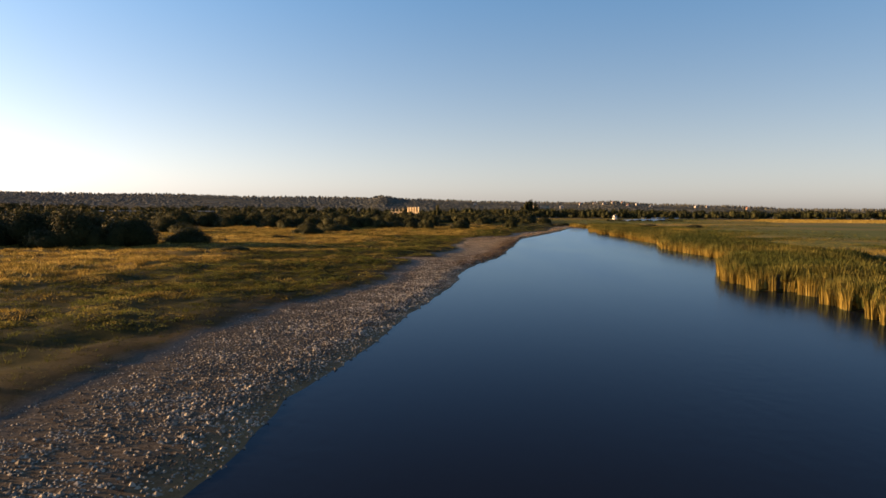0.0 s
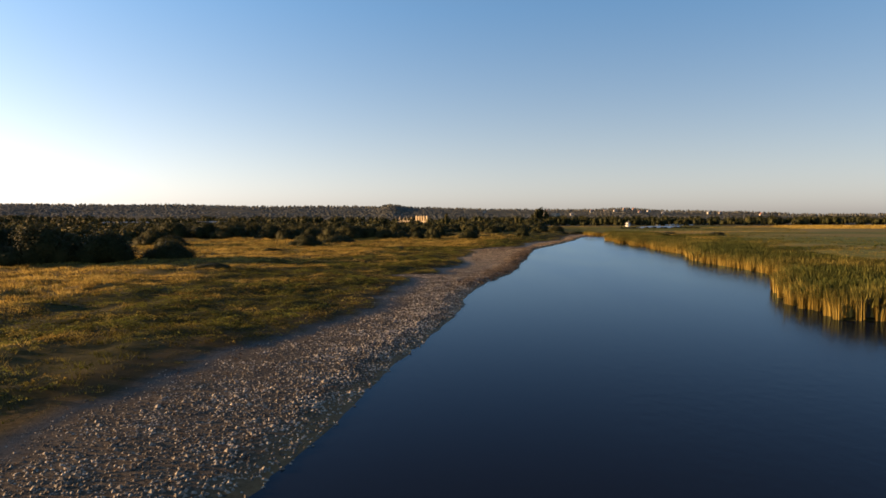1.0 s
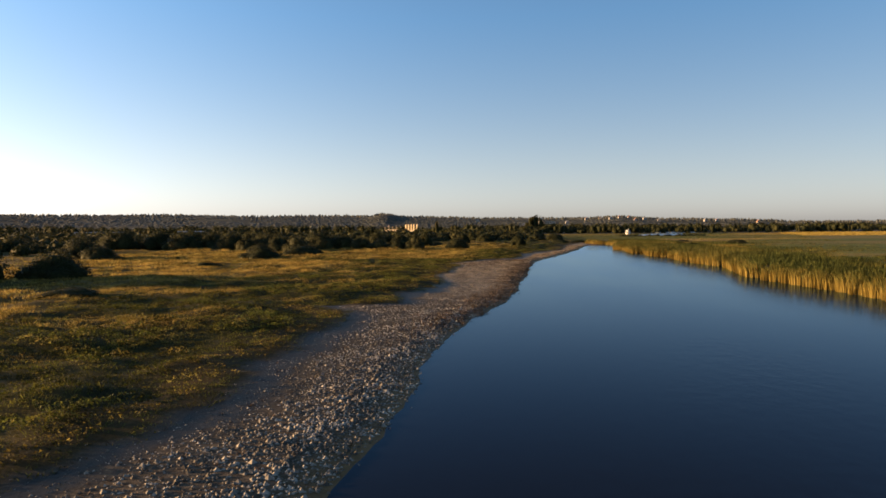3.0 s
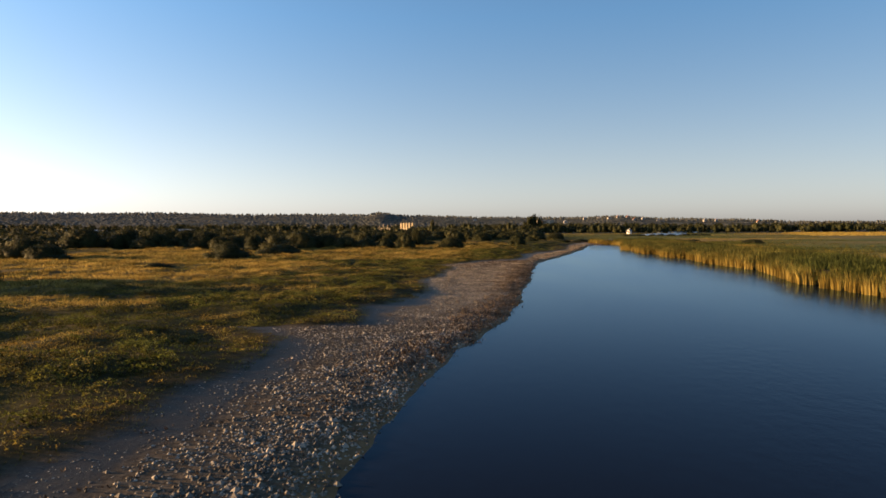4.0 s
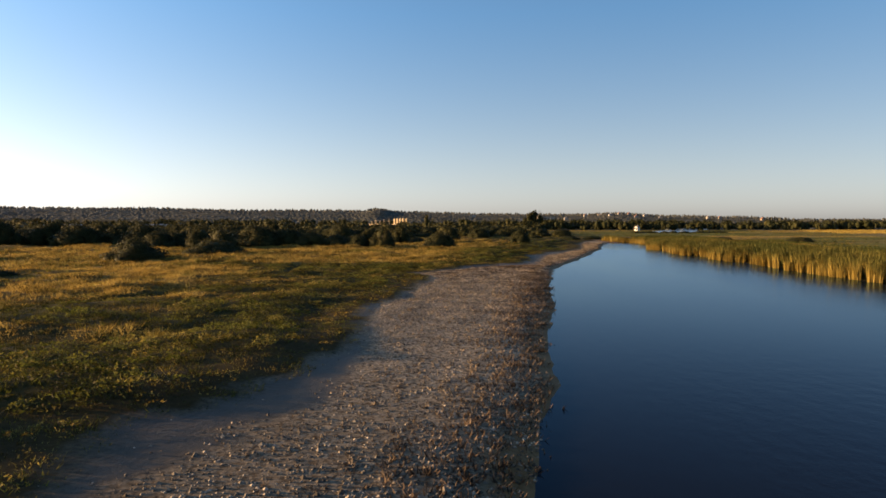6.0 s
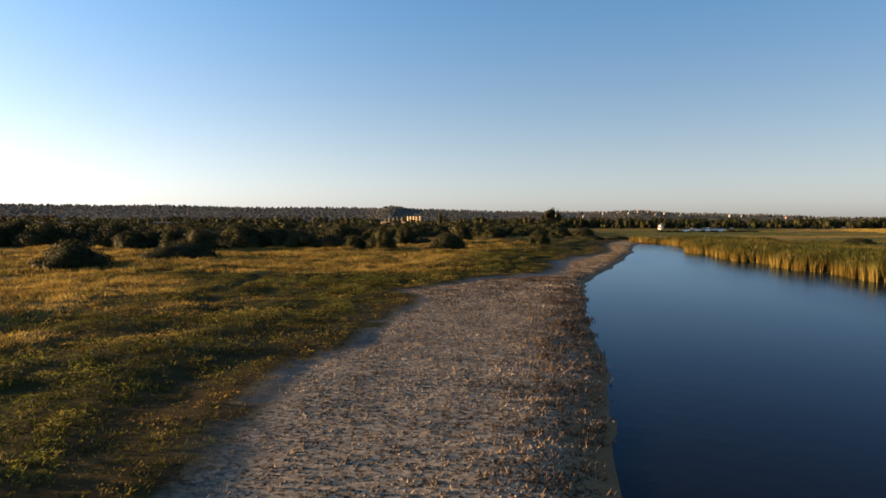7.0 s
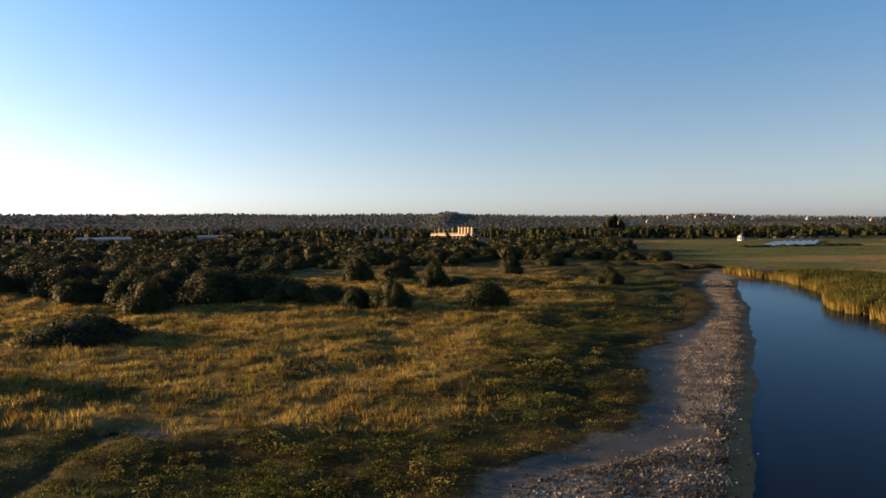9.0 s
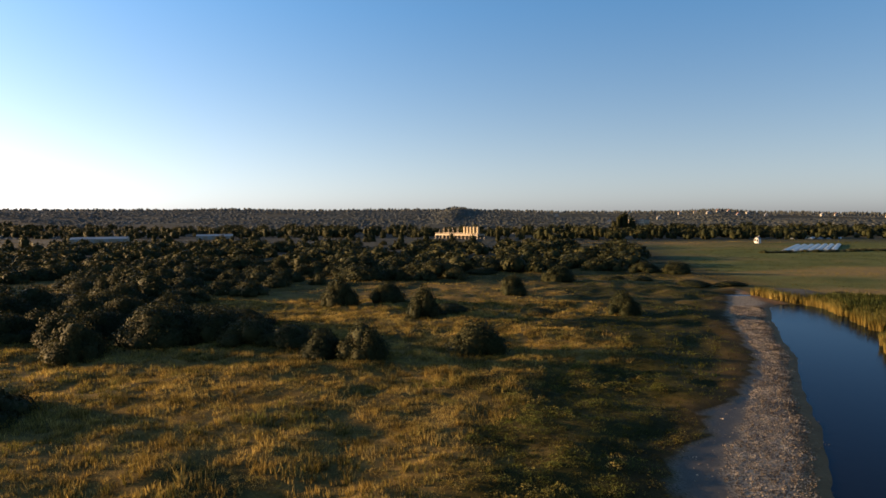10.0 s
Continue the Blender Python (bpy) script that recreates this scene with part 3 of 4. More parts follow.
tagged(new("meadow_grass", mesh_of("meadow_grass", v, f, GRASS, False, dry=dry[o])), "tussocky meadow grass, green near the shore and straw gold further off", "grass", kind="stuff")

# tall dry stems of the straw-coloured fields
x, y = (np.concatenate(pair) for pair in zip(scatter(52000, -100, 44, 205, 345), scatter(58000, -125, 10, 40, 205)))
core = gold_x(x, y) - x + 1.2 * rng.normal(0, 1, len(x))
keep = (core > 0) & (turf_x(x, y) - x > 3) & ((fbm(x, y, 12, 44) < 0.3) | (y > 212)) & (fbm(x, y, 2.2, 58) > -0.22)
x, y = x[keep], y[keep]
tall = rng.uniform(0.35, 0.75, len(x)) * (1 + 0.6 * fbm(x, y, 2.4, 59)) * (1 - 0.3 * step(215, 195, y))
v, f, o = blades(np.stack([x, y, ground_z(x, y) - 0.05], 1), 9, tall, 0.05 + 0.05 * tall, np.full(len(x), 0.34), 0.35, rng, 0)
ripe = np.clip(0.62 + 0.9 * fbm(x, y, 3.2, 60) + 0.2 * fbm(x, y, 14, 37) + 0.15 * rng.normal(0, 1, len(x)), 0.08, 1)
tagged(new("dry_grass", mesh_of("dry_grass", v, f, GRASS, False, dry=ripe[o])), "tall dry straw-gold grass standing in the meadow", "grass", kind="stuff")

# tussocks: taller clumps that stand out of the sward
x, y = scatter(9500, -75, 40, 22, 330)
turf = turf_x(x, y) - x
keep = (turf > 2.5 + 3 * rng.uniform(0, 1, len(x))) & (shore_x(y) - x > 3) & (fbm(x, y, 8, 65) > -0.25) & (hollow(x, y) < -0.1)
x, y, turf = x[keep], y[keep], turf[keep]
dry = step(-3, 3, gold_x(x, y) - x + 3 * rng.normal(0, 1, len(x))) * (1 - 0.85 * step(0.05, 0.4, fbm(x, y, 12, 44)))
tall = rng.uniform(0.2, 0.42, len(x)) * (0.75 + 0.5 * dry)
v, f, o = blades(np.stack([x, y, ground_z(x, y) - 0.05], 1), 26, tall, 0.02 + 0.04 * tall, 0.2 + 0.5 * tall, 0.7, rng, 0)
tagged(new("grass_tussocks", mesh_of("grass_tussocks", v, f, GRASS, False, dry=dry[o])), "taller grass tussocks and dock clumps in the meadow", "grass", kind="stuff")


def herb_domes(x, y, wide, flat, each, size):
    """Leaves strewn over low domes: an (n, 3) array of triangles' corners and each leaf's dome."""
    n = len(x)
    who = np.repeat(np.arange(n), each)
    a, k = rng.uniform(0, 2 * np.pi, n * each), np.sqrt(rng.uniform(0, 1, n * each))
    top = (wide * flat)[who] * np.sqrt(1 - 0.9 * k * k) * rng.uniform(0.7, 1.05, n * each)
    p = np.stack([x[who] + np.cos(a) * k * wide[who], y[who] + np.sin(a) * k * wide[who], ground_z(x, y)[who] + top], 1)
    v = p[:, None] + rng.normal(0, 1, (n * each, 3, 3)) * (size * (0.55 + 0.5 * wide))[who][:, None, None] * (1, 1, 0.75)
    return v.reshape(-1, 3), who


# low domes of broad-leaved herbs among the grass
x, y = scatter(5500, -80, 34, 30, 335)
bed = step(199, 203, y) * step(217.5, 215.5, y) * step(-14, -11, x)
keep = (rng.uniform(0, 1, len(x)) < 0.5 + 0.5 * bed) & (turf_x(x, y) - x > 3.5 - 2 * bed) & (shore_x(y) - x > 4) & ((fbm(x, y, 14, 67) > -0.2) | (bed > 0.5)) & (hollow(x, y) < -0.3) & (gold_x(x, y) - x < 12)
x, y = x[keep], y[keep]
wide = rng.uniform(0.45, 1.25, len(x))
v, who = herb_domes(x, y, wide, 0.42 + 0.14 * step(195, 225, y), 80, 0.062)
dry = np.clip(step(-4, 6, gold_x(x, y) - x) * (0.55 + 0.8 * fbm(x, y, 6, 68)) + 0.12 * rng.uniform(0, 1, len(x)), 0, 1)
tagged(new("meadow_herbs", mesh_of("meadow_herbs", v, np.arange(len(v)).reshape(-1, 3), GRASS, False, dry=np.repeat(dry[who], 3))), "low mounded clumps of green and browning meadow herbs", "herbs", kind="stuff")
# the thick herb beds along the shore
x, y = scatter(9500, -32, 30, 45, 290)
turf = turf_x(x, y) - x
bed = step(199, 203, y) * step(217.5, 215.5, y) * step(-14, -11, x)
keep = (turf > 2.5 - bed + rng.uniform(0, 1.5, len(x))) & (turf < 22) & (shore_x(y) - x > 3) & (gold_x(x, y) - x < 1) & (hollow(x, y) < -0.2) & (ditch(x, y) < 0.4) & ((fbm(x, y, 7, 53) > 0.0) | (bed > 0.5))
x, y = x[keep], y[keep]
v, who = herb_domes(x, y, rng.uniform(0.35, 0.85, len(x)), rng.uniform(0.5, 0.8, len(x)), 56, 0.07)
dry = np.clip(0.06 + 0.5 * fbm(x, y, 5, 39) + 0.15 * rng.normal(0, 1, len(x)), 0, 0.7)
tagged(new("herb_beds", mesh_of("herb_beds", v, np.arange(len(v)).reshape(-1, 3), GRASS, False, dry=np.repeat(dry[who], 3))), "thick beds of knee-high green herbs along the shore", "herbs", kind="stuff")
# leafy mat that covers the soil between them
x, y = scatter(30000, -48, 30, 60, 300)
turf = turf_x(x, y) - x
keep = (turf > 0.4 + 1.5 * rng.uniform(0, 1, len(x))) & (shore_x(y) - x > 2) & (hollow(x, y) < -0.1) & (ditch(x, y) < 0.6) & (gold_x(x, y) - x < 4) & (fbm(x, y, 4, 55) > -0.42)
x, y, turf = x[keep], y[keep], turf[keep]
v, who = herb_domes(x, y, rng.uniform(0.3, 0.6, len(x)), 0.20 + 0.45 * step(-0.1, 0.5, fbm(x, y, 2.4, 56)), 16, 0.065)
dry = np.clip(0.35 * step(5, 1, turf) + 0.25 * step(0.1, 0.5, fbm(x, y, 6, 38)) + 0.2 * rng.uniform(-1, 1, len(x)), 0, 1)
dry = np.maximum(dry, 0.75 * step(0.0, 0.35, fbm(x * 0.4, y, 5, 88)) * step(6, 14, turf) * step(215, 190, y))
tagged(new("leafy_mat", mesh_of("leafy_mat", v, np.arange(len(v)).reshape(-1, 3), GRASS, False, dry=np.repeat(dry[who], 3))), "dense mat of low green meadow leaves covering the soil", "herbs", kind="stuff")

# ---- reed bed ----
y = np.arange(-40, 368, 0.52)
y = y + rng.uniform(-0.15, 0.15, len(y))
x = reed_front(y) + rng.uniform(0, 0.45, len(y))
u = y / 3.1 + 0.9 * fbm(y, y * 0 + 4, 11, 70)
bay = (2 * (u - np.floor(u)) - 1) ** 2
at, high = [np.stack([x, y, ground_z(x, y) - 0.05], 1)], [(rng.uniform(2.1, 2.6, len(y)) + 0.35 * fbm(y, y * 0, 7, 72)) * (1 - 0.3 * bay)]
for back in (0.9,):
    xb, yb = x + back + rng.uniform(0, 0.5, len(y)), y + rng.uniform(-0.4, 0.4, len(y))
    at.append(np.stack([xb, yb, ground_z(xb, yb) - 0.05], 1))
    high.append(rng.uniform(2.1, 2.7, len(y)) * (1 - 0.15 * bay))
at, high = np.concatenate(at), np.concatenate(high)
v, f, o = blades(at, 42, high, np.full(len(at), 0.095), np.full(len(at), 0.36), 0.20, rng, 2)
lift = (v[:, 2] - at[o, 2]) / high[o]
green = step(0.50, 0.86, lift + 0.12 * rng.uniform(-1, 1, len(at))[o])
tagged(new("reeds_edge", mesh_of("reeds_edge", v, f, REED, False, dry=1 - green)), "dense standing reeds, golden stems with green tops, at the water's edge", "reeds", kind="stuff")

y = rng.uniform(-40, 352, 48000)
x = np.interp(y, REED_Y, REED_X) + 1.5 + np.abs(rng.normal(0, 1, len(y))) * 34
land = x - reed_front(y)
keep = (land > 1.0) & (rng.uniform(0, 1, len(y)) < 0.95 - 0.5 * step(20, 60, land))
x, y, land = x[keep], y[keep], land[keep]
mown = step(-0.1, 0.3, fbm(x, y, 22, 74)) * step(12, 24, land)
deep = step(27, 15, land + 3 * fbm(x, y, 12, 73))
tall = (0.45 + 1.0 * deep) * (1 - 0.6 * mown) * rng.uniform(0.75, 1.2, len(x))
floor_z = ground_z(x, y) + 1.15 * deep * step(0.5, 3, land)
v, f, o = blades(np.stack([x, y, floor_z - 0.1], 1), 8, tall, 0.11 + 0.16 * tall, 0.3 + 0.5 * tall, 0.45, rng, 0)
dry = np.clip(0.10 + 0.75 * mown + 0.4 * fbm(x, y, 15, 75) + 0.55 * step(18, 30, land) * step(0.0, 0.35, fbm(x, y * 2.2, 30, 80)), 0, 1)
tagged(new("reed_marsh", mesh_of("reed_marsh", v, f, REED, False, dry=dry[o])), "olive green reed marsh with mown straw-coloured patches behind the bank", "marsh plants", kind="stuff")

# rough pasture beyond the pond's head
x, y = scatter(34000, 8, 350, 345, 790)
keep = (np.hypot((x - 68) / 10, (y - 375) / 11) > 1) & ((x - reed_x(y) > 2) | (y > 405)) & (x < 40 + 0.42 * y)
x, y = x[keep], y[keep]
tall = rng.uniform(0.2, 0.5, len(x)) * (0.7 + 0.6 * fbm(x, y, 9, 77))
v, f, o = blades(np.stack([x, y, ground_z(x, y) - 0.05], 1), 6, tall, np.full(len(x), 0.2), np.full(len(x), 1.2), 0.9, rng, 0)
dry = np.clip(0.08 + 1.1 * step(-0.1, 0.3, fbm(0.3 * x + 0.1 * y, y - 0.25 * x, 34, 78)) + 0.15 * fbm(x, y, 20, 79), 0, 1)
tagged(new("pasture_grass", mesh_of("pasture_grass", v, f, REED, False, dry=dry[o])), "rough olive pasture grass beyond the head of the pond", "grass", kind="stuff")
x, y = scatter(26000, 250, 760, 545, 900)
keep = (y < 740 + 0.1 * x) & (x > 0.47 * y + 30 * fbm(x, y, 60, 79))
x, y = x[keep], y[keep]
v, f, o = blades(np.stack([x, y, ground_z(x, y) - 0.05], 1), 5, rng.uniform(0.5, 0.9, len(x)), np.full(len(x), 0.6), np.full(len(x), 1.8), 0.4, rng, 0)
tagged(new("ripe_field", mesh_of("ripe_field", v, f, REED, False, dry=np.ones(len(v)))), "straw-coloured field of dry grass beyond the marsh", "field", kind="stuff")
# sheet filling the reed mass beneath the tops, coloured dark like the shaded gaps
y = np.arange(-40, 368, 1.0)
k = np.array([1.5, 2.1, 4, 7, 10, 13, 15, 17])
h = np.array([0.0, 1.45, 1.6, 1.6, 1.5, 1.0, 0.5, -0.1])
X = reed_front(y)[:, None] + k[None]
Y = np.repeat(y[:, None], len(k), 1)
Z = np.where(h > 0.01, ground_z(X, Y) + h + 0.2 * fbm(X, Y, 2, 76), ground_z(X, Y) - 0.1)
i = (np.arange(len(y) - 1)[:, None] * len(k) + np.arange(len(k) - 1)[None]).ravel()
tagged(new("reed_shade_sheet", mesh_of("reed_shade_sheet", np.stack([X, Y, Z], 2).reshape(-1, 3), np.stack([i, i + 1, i + len(k) + 1, i + len(k)], 1), STEM_SHADE)),
       "sheet for the inner reed mass, coloured dark as the shade between clumps", "reeds", kind="stuff")


# ---- bushes and trees ----
ICO = bmesh.new()
bmesh.ops.create_icosphere(ICO, subdivisions=2, radius=1)
ICO_V, ICO_F = np.array([v.co[:] for v in ICO.verts]), np.array([[v.index for v in f.verts] for f in ICO.faces])
ICO.free()
ICO = bmesh.new()
bmesh.ops.create_icosphere(ICO, subdivisions=1, radius=1.05)
CORE_V, CORE_F = np.array([v.co[:] for v in ICO.verts]), np.array([[v.index for v in f.verts] for f in ICO.faces])
ICO.free()


def crown_arrays(wide, low, high, lobes, leaves, leaf, seed):
    """A crown of lobes about the z axis, radius wide, from low to high: uneven cores wrapped in many small leaf sprays."""
    r = np.random.default_rng(seed)
    ang = r.uniform(0, 2 * np.pi, lobes)
    k = np.sqrt(r.uniform(0.0, 1, lobes))
    rad = wide * r.uniform(0.30, 0.50, lobes)
    mid_z = low + (high - low) * (0.28 + 0.42 * r.uniform(0, 1, lobes) * (1 - 0.55 * k))
    cen = np.stack([np.cos(ang) * k * (wide - rad * 0.8), np.sin(ang) * k * (wide - rad * 0.8), mid_z], 1)
    tallness = np.minimum((high - mid_z), (mid_z - low + 0.15 * (high - low))) * r.uniform(0.85, 1.1, lobes)
    if low <= 0:  # a bush is a dome that reaches the ground
        top = high * (1 - 0.55 * k * k) * r.uniform(0.7, 1.0, lobes)
        top[0], cen[0, :2], rad[0] = 0.97 * high, 0.0, 0.55 * wide
        tallness = np.minimum(0.72 * top, 1.05 * rad * high / wide)
        cen[:, 2] = top - tallness
    half = np.stack([rad, rad, tallness], 1)
    verts, faces = [], []
    core, core_faces = (ICO_V, ICO_F) if leaves > 2000 else (CORE_V, CORE_F)
    for c, s in zip(cen, half):
        b = 1 + 0.07 * r.normal(0, 1, len(core))
        faces.append(core_faces + sum(len(v) for v in verts))
        verts.append(c + core * s * 0.74 * b[:, None])
    core_v, core_f = np.concatenate(verts), np.concatenate(faces)
    core_n = np.concatenate([core / s for s in half])
    which = r.integers(0, lobes, leaves)
    d = r.normal(0, 1, (leaves, 3))
    d /= np.linalg.norm(d, axis=1)[:, None]
    d[:, 2] = np.where(d[:, 2] < -0.35, -d[:, 2], d[:, 2])
    p = cen[which] + d * half[which] * r.uniform(0.84, 1.15, leaves)[:, None]
    inside = np.zeros(leaves, bool)
    for c, s in zip(cen, half):
        inside |= (((p - c) / s) ** 2).sum(1) < 0.45
    p, d = p[~inside], d[~inside]
    n = len(p)
    a = np.cross(d, r.normal(0, 1, (n, 3))) + 0.22 * r.normal(0, 1, (n, 3))
    a /= np.linalg.norm(a, axis=1)[:, None]
    b = np.cross(a, d + 0.45 * r.normal(0, 1, (n, 3)))
    b /= np.linalg.norm(b, axis=1)[:, None] + 1e-6
    b *= np.sign((np.cross(a, b) * d).sum(1) + 1e-9)[:, None]
    size = leaf * r.uniform(0.5, 1.4, n)[:, None]
    soft = d / half[which][~inside] * half.mean() + 0.28 * r.normal(0, 1, (n, 3))
    normals = np.concatenate([core_n, np.repeat(soft, 4, 0)])
    q = np.stack([p - a * size, p - b * size * 0.6, p + a * size, p + b * size * 0.6], 1).reshape(-1, 3)
    j = np.arange(n)[:, None] * 4 + len(core_v)
    f = np.concatenate([core_f, j + [0, 1, 2], j + [0, 2, 3]])
    return np.concatenate([core_v, q]), f, normals / np.linalg.norm(normals, axis=1)[:, None]


def limbs(bm, foot, top, r0, r1, sides=6):
    foot, top = Vector(foot), Vector(top)
    rings = []
    for k, rr in ((0.0, r0), (0.5, (r0 + r1) * 0.45), (1.0, r1)):
        mid = foot.lerp(top, k) + Vector((math.sin(3 * k) * 0.1, math.cos(5 * k) * 0.08, 0))
        rings.append([bm.verts.new(mid + Vector((math.cos(2 * math.pi * s / sides) * rr, math.sin(2 * math.pi * s / sides) * rr, 0))) for s in range(sides)])
    for a, b in zip(rings, rings[1:]):
        for s in range(sides):
            bm.faces.new((a[s], a[(s + 1) % sides], b[(s + 1) % sides], b[s]))
    bm.faces.new(rings[-1])


def plant(kind, label, wide, high, low, lobes, leaves, leaf, seed):
    """A bush or tree of radius 1 and height 1 in its own units, built at true proportion wide : high."""
    root = new(kind)
    tagged(root, label, "bush" if kind == "bush" else "tree")
    v, f, normals = crown_arrays(wide, low, high, lobes, leaves, leaf, seed)
    me = mesh_of("crown", v, f, LEAF, True)
    me.normals_split_custom_set_from_vertices(normals)
    crown = new("crown", me)
    crown.parent = root
    r = random.Random(seed)
    bm = bmesh.new()
    if kind == "bush":
        for n in range(5):
            a = n * 1.26 + r.random()
            limbs(bm, (0.15 * math.cos(a), 0.15 * math.sin(a), -0.3), (wide * 0.5 * math.cos(a), wide * 0.5 * math.sin(a), high * 0.6), 0.09, 0.03)
        part("stems", bm, BARK, root)
    else:
        limbs(bm, (0, 0, -0.4), (0.1, 0.1, high * 0.75), high * 0.028, high * 0.01, 8)
        for n in range(5):
            a = n * 1.26 + r.random()
            z = low + 0.1 * high * n
            limbs(bm, (0, 0, z), (wide * 0.6 * math.cos(a), wide * 0.6 * math.sin(a), z + 0.25 * high), high * 0.012, high * 0.004)
        part("trunk", bm, BARK, root)
    return root


def place(kind, x, y, wide, high, turn):
    """A copy of the kind's mother plant, fitted to that radius and height."""
    mother, w0, h0 = kind
    return copy_thing(mother, Matrix.Translation((x, y, float(ground_z(x, y)) - 0.1)) @ Matrix.Rotation(turn, 4, "Z") @ Matrix.Diagonal((wide / w0, wide / w0, high / h0, 1)))


BUSH_LABEL = "dense dark green willow scrub bush on the meadow"
BUSHES = [(plant("bush", BUSH_LABEL, 4.0, 4.0, 0.0, 18 + 2 * s, 11000, 0.12, 100 + s), 4.0, 4.0) for s in range(4)]
LOW = (plant("bush", "low dark spreading bramble thicket in the grass", 5.0, 2.0, -0.2, 14, 9000, 0.11, 120), 5.0, 2.0)
FAR_BUSHES = [(plant("bush", "dark scrub bush in the thicket belt", 4.0, 4.5, 0.0, 13 + s, 1700, 0.23, 130 + s), 4.0, 4.5) for s in range(4)]
TREES = [(plant("tree", "dark leafy tree beyond the scrub", 4.0, 10.0, 0.0, 10 + s, 480, 0.5, 140 + s), 4.0, 10.0) for s in range(4)]
POPLAR = (plant("tree", "tall narrow poplar tree in the distance", 2.0, 13.0, 1.0, 9, 700, 0.55, 150), 2.0, 13.0)

SINGLE = [(-47, 228, 5.2, 3.8), (-8, 281, 3.3, 4.6), (7, 289, 4.5, 4.1), (-16, 287, 3.0, 2.8), (-6, 321, 3.2, 5.6), (-28, 337, 4.0, 6.2),
          (-18, 341, 4.2, 4.0), (10, 357, 3.6, 4.2), (33, 329, 3.2, 4.2), (23, 396, 5.0, 4.2), (-70, 408, 4.2, 6.0), (-73.5, 375, 2.6, 3.8),
          (-96, 358, 4.2, 4.6), (-50, 280, 4.2, 5.2), (-43, 290, 6.5, 5.2), (-35, 292, 5.5, 4.4), (-28, 290, 5.0, 3.4), (-21, 289, 4.4, 2.9), (-14, 282, 3.0, 3.0), (-46, 297, 6.5, 5.4), (-37, 299, 6, 4.2), (-84, 335, 3.2, 5.6), (-57, 296, 5.5, 4.2), (-52, 303, 6, 4.2), (-44, 306, 6, 3.9), (-36, 306, 5, 3.5), (-62, 310, 6, 4.4), (-72, 318, 6, 4.4), (-60, 322, 5, 3.8), (-82, 322, 6, 4.4), (-92, 340, 6, 4.4), (-70, 290, 5, 4.2), (-76, 330, 5, 4.2), (-58, 289, 5.0, 5.2), (-79, 300, 6.5, 5.8), (-88, 306, 6, 6), (-66, 303, 5, 5.5),
          (-98, 300, 7, 6), (-110, 306, 7, 6.4), (-122, 300, 8, 6.6), (-101, 318, 7, 6.5),
          (-92, 322, 7.0, 5.6), (-68, 296, 4.5, 4.2), (64, 428, 6.0, 3.8), (54, 431, 5.0, 3.2), (-62, 160, 5.5, 4.2), (-72, 152, 7.0, 6.0),
          (-83, 147, 8.0, 7.0), (-94, 150, 8.0, 7.6), (-105, 147, 8.5, 7.2), (-117, 156, 9.0, 8.0), (-90, 226, 5.5, 3.8), (-99, 232, 6.0, 4.6)]
pick = random.Random(3)
for n, (x, y, wide, high) in enumerate(SINGLE):
    place(BUSHES[n % 4], x, y, wide * 1.08, high * 1.2, pick.uniform(0, 6.28))
for k in range(13):
    place(FAR_BUSHES[k % 4], 136 + 6.2 * k + pick.uniform(-2, 2), 562 + 2.2 * k + pick.uniform(-3, 3), pick.uniform(3, 4.5), pick.uniform(1.3, 1.8), pick.uniform(0, 6.28))
# bushes at y 387 and 388 added for the shaded bank's dark line
for x, y, wide, high in [(-41, 251, 7.5, 3.7), (-48, 192, 3.2, 1.2), (-40, 127, 3.6, 1.0), (-24, 291, 5, 1.8), (-2, 327, 5, 2.0), (40, 405, 5, 1.6), (16, 330, 4, 1.2), (60, 388, 6, 1.6), (70, 387, 5, 1.4), (95, 330, 5, 1.7),
                         (110, 352, 6, 2.0), (88, 362, 4, 1.5), (122, 322, 5, 1.8), (-2, 420, 6, 2.2), (48, 402, 4, 1.4)]:
    place(LOW, x, y, wide, high, pick.uniform(0, 6.28))

count = 0
while count < 290:
    x, y = pick.uniform(-200, 48), pick.uniform(235, 450)
    edge = np.interp(x, [-200, -130, -110, -90, -66, -40, 0, 25, 48], [262, 280, 290, 297, 335, 372, 392, 425, 445])
    if y < edge or float(fbm(x, y, 38, 81)) < -0.3:
        continue
    wide = pick.uniform(3.0, 7.0) * (0.85 if y < 330 else 1)
    place(FAR_BUSHES[count % 4], x, y, wide, wide * pick.uniform(0.45, 0.75) + 1.4, pick.uniform(0, 6.28))
    count += 1
